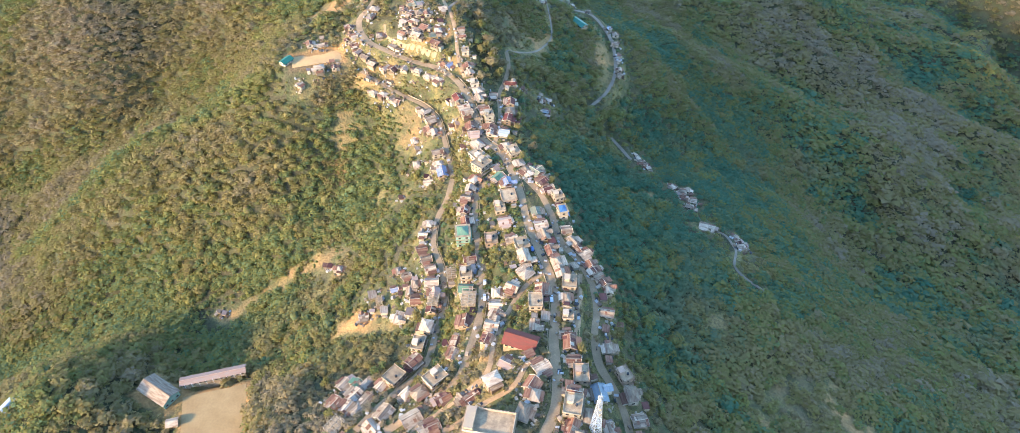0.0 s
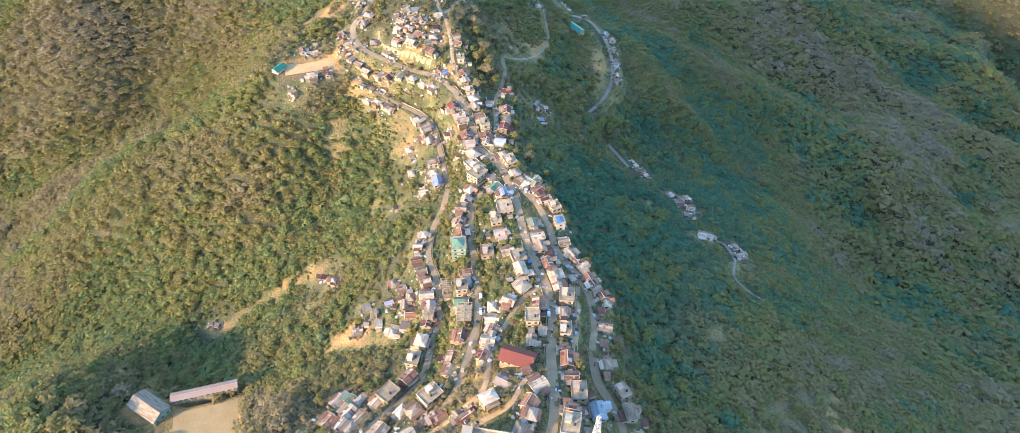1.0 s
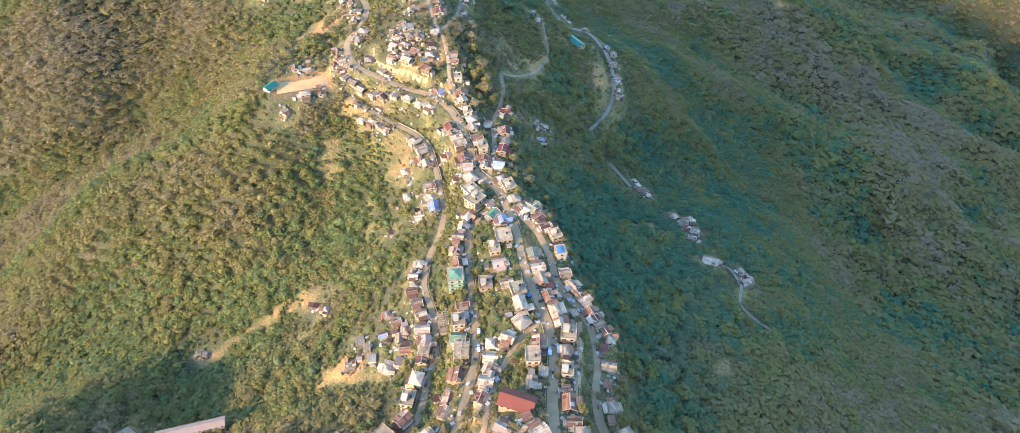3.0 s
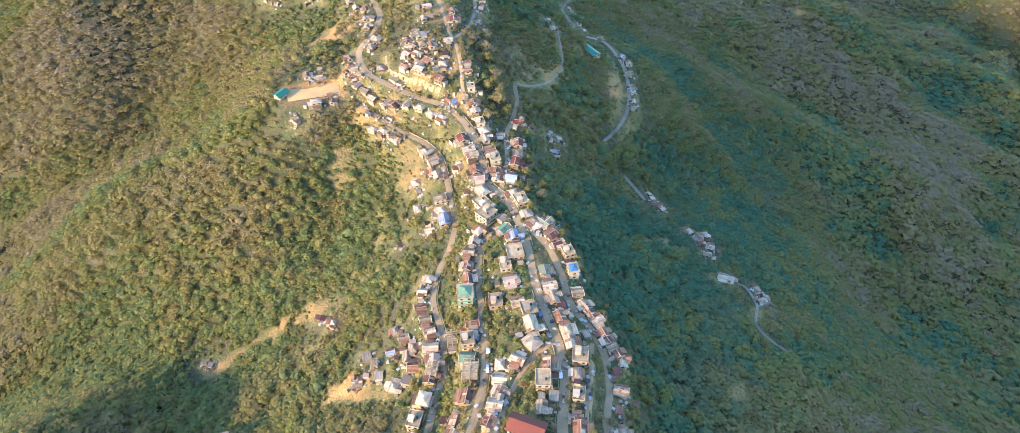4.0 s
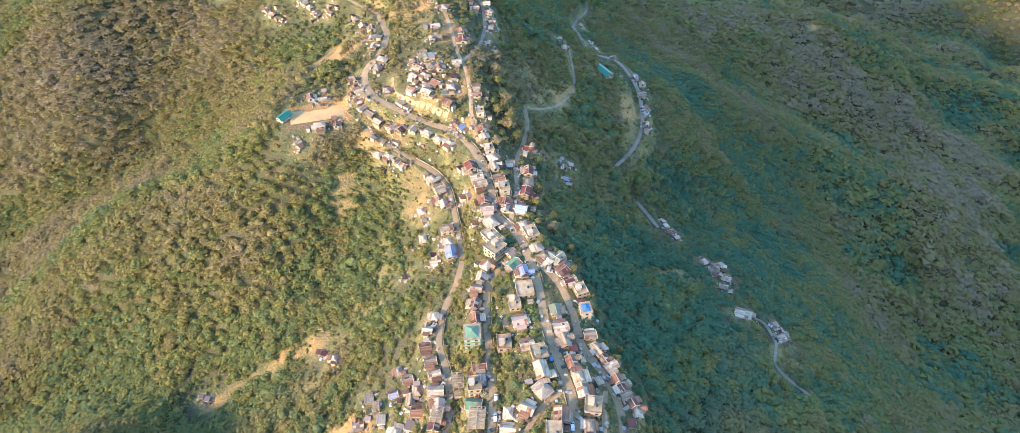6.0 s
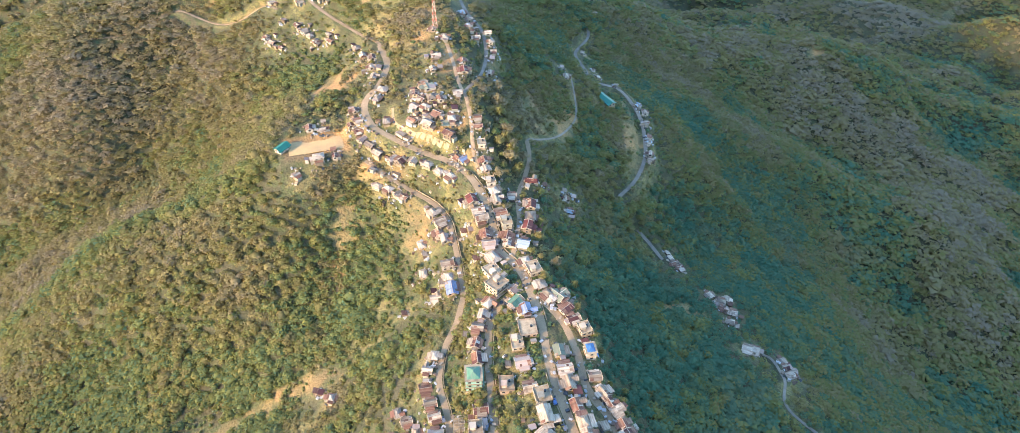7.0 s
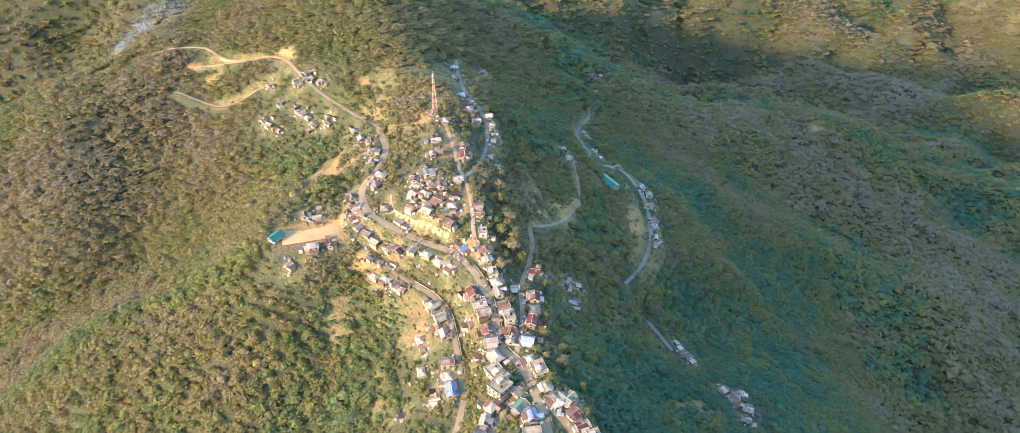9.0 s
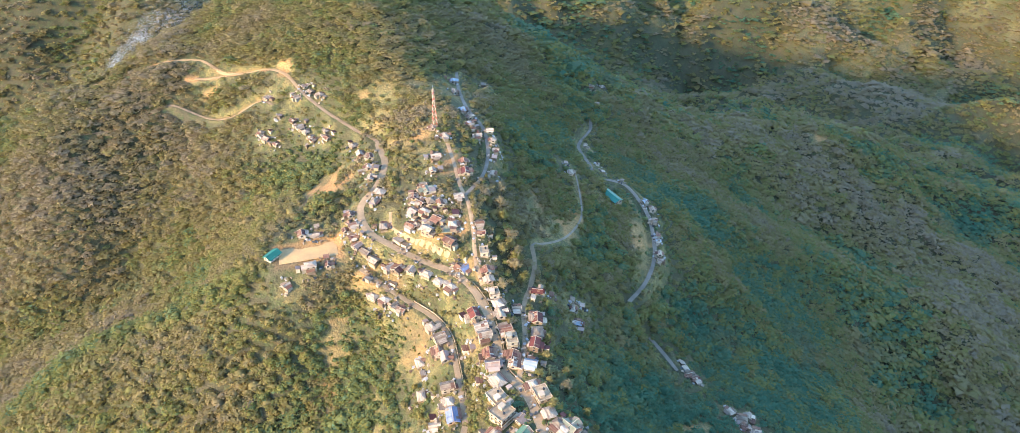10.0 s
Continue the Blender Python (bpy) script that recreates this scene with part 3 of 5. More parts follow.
STREETS['bend'] = [(-125.2, 506.7, 113, 7, 'r'), (-123, 498.3, 113, 8, 'r'), (-119.5, 491.8, 144, 8, 'r'), (-137.7, 599.8, 107, 8, 'w'), (-147.2, 617.6, 129, 8, 'w'), (-127.5, 588.7, 107, 8, 'r'), (-125.7, 573.3, 107, 7, 'w'), (-119.8, 552.6, 87, 8, 'w'), (-110.6, 536.9, 72, 8, 'w'), (-113.1, 527.7, 72, 9, 'g'), (-117.9, 566, 87, 5, 's'), (-128.1, 515.4, 113, 6, 'r'), (-129.8, 504, 113, 5, 'r')]
STREETS['far_row'] = [(-202.3, 658.9, 137, 8, 'w'), (-209.5, 666.1, 137, 7, 'r'), (-195.3, 651.9, 137, 8, 'w'), (-174.4, 640.3, 137, 7, 'r'), (-187.9, 643.2, 137, 6, 'r'), (-230.6, 653.1, 144, 8, 'g'), (-237.1, 659.7, 144, 6, 'g'), (-188.6, 687.4, 137, 8, 'w'), (-198.3, 692.8, 137, 7, 'w'), (-204.6, 698.6, 137, 7, 'r'), (-238.7, 695, 144, 7, 'w'), (-222.5, 672.7, 144, 5, 's'), (-209.8, 686.1, 137, 6, 'g'), (-176.9, 648, 137, 6, 'w'), (-221.1, 646.7, 144, 6, 'r')]
STREETS['back_row'] = [(-73.4, 705.6, 97, 7, 'b2'), (-68.7, 674, 105, 7, 'g'), (-58.5, 637.2, 105, 7, 'b2'), (-53.2, 626.7, 121, 7, 'g'), (-51.9, 614.5, 121, 6, 'b2'), (-45.8, 604.2, 103, 9, 'w'), (-36.4, 612.3, 103, 7, 'w'), (-33.8, 602.5, 103, 6, 'w'), (-30.9, 592.8, 90, 6, 'w'), (-31.5, 582.7, 90, 5, 's'), (-32, 560, 80, 7, 'w'), (-47.4, 727.2, 97, 6, 's'), (9.4, 830.7, 90, 6, 's')]
STREETS['terrace_west'] = [(-105.1, 460.7, 145, 9, 'h'), (-96.9, 456.4, 146, 9, 'h'), (-90.4, 452.2, 146, 7, 'g'), (-85.4, 448.9, 146, 7, 'r'), (-161.4, 463.5, 140, 6, 'w'), (-109.3, 469.1, 145, 4, 's'), (-92.2, 467.6, 145, 5, 's')]
STREETS['valley_row'] = [(97.3, 631.2, 120, 6, 'b2'), (102.6, 624.4, 96, 7, 'w'), (102.5, 609.6, 96, 6, 'g'), (103.7, 593.1, 85, 5, 's'), (103.1, 586.2, 85, 5, 'b2'), (102.2, 570.4, 85, 6, 'w'), (101.7, 563, 68, 5, 'g'), (68.7, 874.5, 78, 7, 'r'), (81.9, 891.1, 78, 6, 'w'), (73.6, 856.9, 78, 5, 's'), (70.6, 836, 78, 5, 'w'), (51.9, 732, 75, 5, 's'), (60.2, 693.1, 100, 5, 'w'), (64.3, 678, 103, 4, 's'), (78.6, 654.2, 167, 4, 's')]
STREETS['valley_far'] = [(30.5, 631, 97, 9, 'w'), (110, 473.1, 116, 5, 's'), (112.2, 466.7, 116, 7, 'g'), (115.4, 462.9, 116, 7, 'r'), (108.4, 478.4, 116, 4, 's'), (27.2, 644.5, 97, 4, 's'), (10, 464.9, 83, 4, 's')]
STREETS['valley_camp'] = [(132.3, 432.4, 116, 6, 'w'), (139.8, 426.8, 161, 7, 'g'), (145, 431.1, 161, 5, 'w'), (146, 416.9, 161, 7, 'w'), (139.9, 403.1, 161, 6, 'w'), (144.7, 375.3, 161, 8, 'w'), (151.4, 379, 161, 7, 'w'), (170.5, 375.9, 106, 6, 'w'), (175, 367.3, 106, 7, 'w'), (170.2, 369, 106, 6, 'r'), (169.6, 358.2, 106, 6, 'w'), (138.4, 419.3, 161, 4, 'r')]
STREETS['fields'] = [(-203.8, 315.3, 87, 4, 's'), (-208.2, 317.3, 87, 3, 's'), (-76.7, 368.1, 102, 4, 's'), (-115.1, 319.8, 87, 6, 'w'), (-123.4, 326.4, 87, 4, 's')]

STREETS["playing_field"] = [(-159, 501.5, 17, 8, "r"), (-150, 502.5, 17, 6, "r"), (-147, 474, 17, 10, "w"), (-136.5, 477.5, 17, 6, "r")]
HOMES = [(name, *row) for name, rows in STREETS.items() for row in rows]
for _, x, y, turn, size, kind in HOMES:
    level(x, y, float(ground(x, y)), size * 0.5, 4.0)
zone = np.ix_(np.where((YS > 145) & (YS < 755))[0], np.where((XS > -325) & (XS < 235))[0])
for _ in range(2):  # worn, rounded banks
    LAND[zone] = (LAND + 0.5 * (np.roll(LAND, 1, 0) + np.roll(LAND, -1, 0) + np.roll(LAND, 1, 1) + np.roll(LAND, -1, 1)))[zone] / 3
cut_roads(1.2, 4.5)

# bare earth: places where the scrub has been cleared, as x, y, half widths and turn
CLEARINGS = [  # x, y, half widths, turn, how bare
    (-140, 334, 34, 8, 15, 0.6), (-131, 410, 6, 28, 0, 0.7), (-92, 372, 7, 30, 5, 0.5), (-153, 566, 20, 26, 20, 0.85), (-84, 268, 22, 10, 10, 0.8),
    (-304, 723, 9, 5, 20, 1.0), (-324, 739, 8, 5, 0, 1.0), (-226, 714, 7, 17, 8, 1.0), (172, 213, 28, 20, 0, 0.8), (-112, 470, 22, 9, -30, 0.7),
    (-90, 590, 14, 36, 15, 0.45), (80, 608, 20, 36, 0, 0.72), (21, 575, 19, 38, -12, 0.8), (88, 545, 13, 26, 0, 0.5), (112, 404, 12, 8, 0, 0.5), (-10, 210, 7, 10, 0, 0.9), (-190, 318, 18, 7, 30, 0.5),
    (-128, 440, 10, 18, 20, 0.6), (120, 270, 20, 9, 0, 0.35), (-75, 430, 9, 24, 25, 0.6), (-62, 560, 10, 17, 0, 1.0), (684, 1660, 26, 20, 0, 0.8), (416, 1019, 12, 22, 10, 0.8), (-92, 615, 24, 38, 12, 0.62), (-124, 645, 24, 34, 10, 0.55), (-90, 675, 26, 24, 0, 0.45),
]
route_points = np.concatenate([p for _, _, p, _ in ROUTE.values()])
home_points = np.array([h[1:3] for h in HOMES])


def nearest(x, y, points):
    d = np.full(x.shape, 1e9)
    for px, py in points:
        d = np.minimum(d, (x - px)**2 + (y - py)**2)
    return np.sqrt(d)


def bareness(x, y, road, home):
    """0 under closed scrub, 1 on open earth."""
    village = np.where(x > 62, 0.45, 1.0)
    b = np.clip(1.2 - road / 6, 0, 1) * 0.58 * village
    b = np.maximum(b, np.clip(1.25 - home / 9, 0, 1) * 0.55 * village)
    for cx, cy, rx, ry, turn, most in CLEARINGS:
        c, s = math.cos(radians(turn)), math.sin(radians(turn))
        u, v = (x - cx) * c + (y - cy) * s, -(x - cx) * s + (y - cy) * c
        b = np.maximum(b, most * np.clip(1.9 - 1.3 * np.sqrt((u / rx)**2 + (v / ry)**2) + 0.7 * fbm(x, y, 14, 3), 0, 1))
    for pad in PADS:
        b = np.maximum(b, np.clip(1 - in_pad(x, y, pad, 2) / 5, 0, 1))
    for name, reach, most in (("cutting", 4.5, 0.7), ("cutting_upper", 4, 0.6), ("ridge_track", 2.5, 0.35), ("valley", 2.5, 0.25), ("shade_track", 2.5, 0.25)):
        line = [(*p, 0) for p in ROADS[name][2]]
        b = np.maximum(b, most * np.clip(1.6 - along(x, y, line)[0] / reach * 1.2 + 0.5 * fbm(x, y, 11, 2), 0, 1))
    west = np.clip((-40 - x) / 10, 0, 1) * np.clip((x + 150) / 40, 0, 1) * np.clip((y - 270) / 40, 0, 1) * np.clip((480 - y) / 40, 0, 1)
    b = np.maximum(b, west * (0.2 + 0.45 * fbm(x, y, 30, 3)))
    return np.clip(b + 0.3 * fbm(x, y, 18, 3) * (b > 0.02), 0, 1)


def big_mesh(name, verts, faces, mat, attribute=None, values=None, smooth_faces=False):
    """A mesh object straight from arrays; faces all have the same number of corners."""
    me = bpy.data.meshes.new(name)
    n, k = faces.shape
    me.vertices.add(len(verts)), me.loops.add(n * k), me.polygons.add(n)
    me.vertices.foreach_set("co", verts.astype(np.float32).ravel())
    me.loops.foreach_set("vertex_index", faces.astype(np.int32).ravel())
    me.polygons.foreach_set("loop_start", np.arange(0, n * k, k, dtype=np.int32))
    if attribute:
        at = me.attributes.new(attribute, "FLOAT", "POINT")
        at.data.foreach_set("value", values.astype(np.float32).ravel())
    me.update(calc_edges=True)
    me.polygons.foreach_set("use_smooth", np.full(n, smooth_faces))
    me.materials.append(mat)
    return new(name, me)


ny, nx = GRID_X.shape
close = (GRID_X > -340) & (GRID_X < 260) & (GRID_Y > 120) & (GRID_Y < 800)
road_d, home_d = np.full(GRID_X.shape, 1e3), np.full(GRID_X.shape, 1e3)
road_d[close] = nearest(GRID_X[close], GRID_Y[close], route_points[::2])
home_d[close] = nearest(GRID_X[close], GRID_Y[close], home_points)
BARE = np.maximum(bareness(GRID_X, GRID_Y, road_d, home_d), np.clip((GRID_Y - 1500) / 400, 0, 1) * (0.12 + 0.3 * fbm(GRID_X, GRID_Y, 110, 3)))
idx = np.arange(nx * ny).reshape(ny, nx)
quads = np.stack([idx[:-1, :-1], idx[:-1, 1:], idx[1:, 1:], idx[1:, :-1]], -1).reshape(-1, 4)
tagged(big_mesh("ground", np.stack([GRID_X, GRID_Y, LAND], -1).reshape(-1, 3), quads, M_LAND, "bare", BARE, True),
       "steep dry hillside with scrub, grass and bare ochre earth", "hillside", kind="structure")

# ---- roads ----
for name, (width, kind, p, z) in ROUTE.items():
    z = ground(p[:, 0], p[:, 1])
    d = np.gradient(p, axis=0)
    d /= np.maximum(np.hypot(d[:, 0], d[:, 1])[:, None], 1e-6)
    side = np.stack([-d[:, 1], d[:, 0]], 1)
    wob = width / 2 * 0.9 * (1 + 0.12 * fbm(p[:, 0], p[:, 1], 9, 2))[:, None]
    rows = [np.c_[p + side * wob * k, ground(*(p + side * wob * k).T) + lift] for k, lift in ((1.02, -0.5), (1, 0.12), (0, 0.16), (-1, 0.12), (-1.02, -0.5))]
    v = np.stack(rows, 1).reshape(-1, 3)
    i = np.arange(len(p) - 1)[:, None] * 5 + np.arange(4)[None]
    f = np.stack([i, i + 5, i + 6, i + 1], -1).reshape(-1, 4)
    tagged(big_mesh("road" if kind == "asphalt" else "track", v, f, M_ASPHALT if kind == "asphalt" else M_OCHRE if "cutting" in name else M_SHADED_TRACK if "valley" in name or "shade" in name or name == "back_lane" else M_DIRT),
           "worn grey village road along the ridge" if kind == "asphalt" else "dusty unpaved ochre track on the hillside", "road", kind="structure")

for name, first, last, sign in (("main", 0.36, 0.62, -1), ("west", 0.05, 0.6, 1), ("terrace", 0.0, 0.7, -1), ("lower_west", 0.1, 0.6, 1), ("main", 0.05, 0.3, 1)):
    width, kind, p, z = ROUTE[name]
    n = len(p)
    p = p[int(first * n):int(last * n)]
    d = np.gradient(p, axis=0)
    d /= np.hypot(d[:, 0], d[:, 1])[:, None]
    side = np.stack([-d[:, 1], d[:, 0]], 1) * sign
    z = ground(p[:, 0], p[:, 1])
    q = [np.c_[p + side * (width / 2 + o), z + h] for o, h in ((0.35, -1.5), (0.35, 0.75), (0.7, 0.75), (0.7, -1.5))]
    v = np.stack(q, 1).reshape(-1, 3)
    i = np.arange(len(p) - 1)[:, None] * 4 + np.arange(3)[None]
    tagged(big_mesh("retaining_wall", v, np.stack([i, i + 1, i + 5, i + 4], -1).reshape(-1, 4), M_CONCRETE), "low pale concrete wall along the village road", "wall", kind="structure")

# ---- helpers for built things ----
def part(name, verts, faces, mat, parent=None, label=""):
    me = bpy.data.meshes.new(name)
    me.from_pydata([tuple(v) for v in verts], [], faces)
    me.materials.append(mat)
    ob = new(name, me)
    if parent:
        ob.parent = parent
    return tagged(ob, label)


def box(x0, x1, y0, y1, z0, z1, start=0):
    v = [(x0, y0, z0), (x1, y0, z0), (x1, y1, z0), (x0, y1, z0), (x0, y0, z1), (x1, y0, z1), (x1, y1, z1), (x0, y1, z1)]
    f = [(0, 3, 2, 1), (4, 5, 6, 7), (0, 1, 5, 4), (1, 2, 6, 5), (2, 3, 7, 6), (3, 0, 4, 7)]
    return v, [tuple(i + start for i in q) for q in f]


def boxes(*all_boxes):
    v, f = [], []
    for b in all_boxes:
        a, q = box(*b, start=len(v))
        v += a
        f += q
    return v, f


def beam(a, b, r, v, f):
    """A square bar from a to b, added to v and f."""
    a, b = Vector(a), Vector(b)
    d = (b - a).normalized()
    s = d.cross(Vector((0.3, 0.2, 1.0)) if abs(d.z) < 0.9 else Vector((1, 0, 0))).normalized()
    u = d.cross(s)
    n = len(v)
    for p in (a, b):
        v += [p + s * r + u * r, p - s * r + u * r, p - s * r - u * r, p + s * r - u * r]
    f += [(n + i, n + (i + 1) % 4, n + 4 + (i + 1) % 4, n + 4 + i) for i in range(4)] + [(n + 3, n + 2, n + 1, n), (n + 4, n + 5, n + 6, n + 7)]


def bar(name, a, b, r, mat, parent):
    v, f = [], []
    beam(a, b, r, v, f)
    return part(name, v, f, mat, parent)


def slab_of(top, thick):
    """Close an open roof surface (verts, faces) into a sheet with thickness."""
    v, f = top
    n = len(v)
    edge = {}
    for q in f:
        for a, b in zip(q, q[1:] + q[:1]):
            edge[(a, b)] = True
    vv = v + [(x, y, z - thick) for x, y, z in v]
    ff = list(f) + [tuple(i + n for i in q[::-1]) for q in f]
    ff += [(b, a, a + n, b + n) for a, b in edge if (b, a) not in edge]
    return vv, ff


WINDOW = bpy.data.meshes.new("window")
_v, _f = boxes((-0.5, 0.5, -0.03, 0.05, 0, 0.08), (-0.5, 0.5, -0.03, 0.05, 0.92, 1), (-0.5, -0.42, -0.03, 0.05, 0, 1), (0.42, 0.5, -0.03, 0.05, 0, 1), (-0.42, 0.42, -0.02, 0.02, 0.08, 0.92))
WINDOW.from_pydata(_v, [], _f)
WINDOW.materials.append(M_WOOD)
WINDOW.materials.append(M_GLASS)
WINDOW.polygons.foreach_set("material_index", [0] * 24 + [1] * 6)
DOOR = bpy.data.meshes.new("door")
_v, _f = boxes((-0.5, 0.5, -0.03, 0.05, 0, 1), (-0.4, 0.4, 0.05, 0.07, 0.05, 0.95))
DOOR.from_pydata(_v, [], _f)
DOOR.materials.append(M_WOOD)


def opening(mesh, house, x, y, z, turn, w, h):
    ob = new(mesh.name.split(".")[0], mesh)
    ob.parent = house
    ob.matrix_local = pose(x, y, z, 0, 0, turn) @ Matrix.Diagonal((w, 1.6, h, 1))


def openings(house, w, d, z, rng, door=True):
    """Windows round one storey whose floor is at z, and a door on the front."""
    for turn, length, off in ((0, w, d / 2), (180, w, d / 2), (90, d, w / 2), (-90, d, w / 2)):
        n = max(1, int(length / 2.9))
        for k in range(n):
            u = (k + 0.5) / n * length - length / 2
            a = radians(turn)
            x, y = u * math.cos(a) - off * math.sin(a) * 1.0, u * math.sin(a) + off * math.cos(a)
            if door and turn == 180 and k == n // 2:
                opening(DOOR, house, x, y, z + 0.05, turn, 1.0, 2.0)
            else:
                opening(WINDOW, house, x, y, z + 0.62, turn, 1.6, 1.35)


def gable(w, d, z, rise, over):
    a, b = w / 2 + over, d / 2 + over
    low = z - rise * over / (d / 2)
    return [(-a, -b, low), (a, -b, low), (a, 0, z + rise), (-a, 0, z + rise), (a, b, low), (-a, b, low)], [(0, 1, 2, 3), (3, 2, 4, 5)]


def hip(w, d, z, rise, over):
    a, b = w / 2 + over, d / 2 + over
    r = max(0.4, w / 2 - d / 2)
    low = z - rise * over / (d / 2)
    return [(-a, -b, low), (a, -b, low), (a, b, low), (-a, b, low), (-r, 0, z + rise), (r, 0, z + rise)], [(0, 1, 5, 4), (1, 2, 5), (2, 3, 4, 5), (3, 0, 4)]


def walls(w, d, z0, z1, rise):
    """House walls with gable ends when rise is given."""
    a, b = w / 2, d / 2
    v = [(-a, -b, z0), (a, -b, z0), (a, b, z0), (-a, b, z0), (-a, -b, z1), (a, -b, z1), (a, b, z1), (-a, b, z1)]
    f = [(0, 1, 5, 4), (2, 3, 7, 6), (3, 2, 1, 0)]
    if rise:
        v += [(a, 0, z1 + rise), (-a, 0, z1 + rise)]
        f += [(1, 2, 6, 8, 5), (3, 0, 4, 9, 7), (4, 5, 8, 9), (9, 8, 6, 7)]
    else:
        f += [(1, 2, 6, 5), (3, 0, 4, 7), (4, 5, 6, 7)]
    return v, f


ROOF_WORD = {"p": "faded pink tin", "w": "pale tin", "g": "grey tin", "r": "rusty brown tin", "d": "red tin", "m": "maroon tin", "b": "blue tin", "c": "light blue tin", "n": "green tin", "k": "dull green tin", "t": "teal tin"}


def footing(house, w, d, x, y, turn, z):
    """A stone footing down to the lowest ground under the house."""
    c, s = math.cos(radians(turn)), math.sin(radians(turn))
    low = min(float(ground(x + u * c - v * s, y + u * s + v * c)) for u in (-w / 2, w / 2) for v in (-d / 2, d / 2)) - z
    part("plinth", *boxes((-w / 2 - 0.15, w / 2 + 0.15, -d / 2 - 0.15, d / 2 + 0.15, min(low, 0) - 0.6, 0.3)), M_CONCRETE, house)


def sheets(house, w, d, h, rise, roof, rng):
    """Patched sheets of other tin nailed over a gable roof."""
    for side in (-1, 1):
        u = -w / 2 - 0.45
        while u < w / 2 - 0.6:
            wide = rng.uniform(0.8, 2.2)
            if rng.random() < 0.5:
                a, c = rng.choice(((0.0, 0.55), (0.4, 0.97), (0.0, 0.97), (0.0, 0.97)))
                point = lambda x, s: (x, side * (d / 2 + 0.5) * (1 - s), h - rise / d + (rise + rise / d) * s + 0.06)
                e = min(u + wide, w / 2 + 0.45)
                q = [point(u, a), point(e, a), point(e, c), point(u, c)]
                part("roof_sheet", *slab_of((q if side < 0 else q[::-1], [(0, 1, 2, 3)]), 0.05), ROOF[rng.choice({"w": "wwrgp", "r": "mmrgw", "g": "wrgr"}.get(roof, roof + roof + "rg"))], house)
            u += wide + rng.uniform(0.05, 0.9)


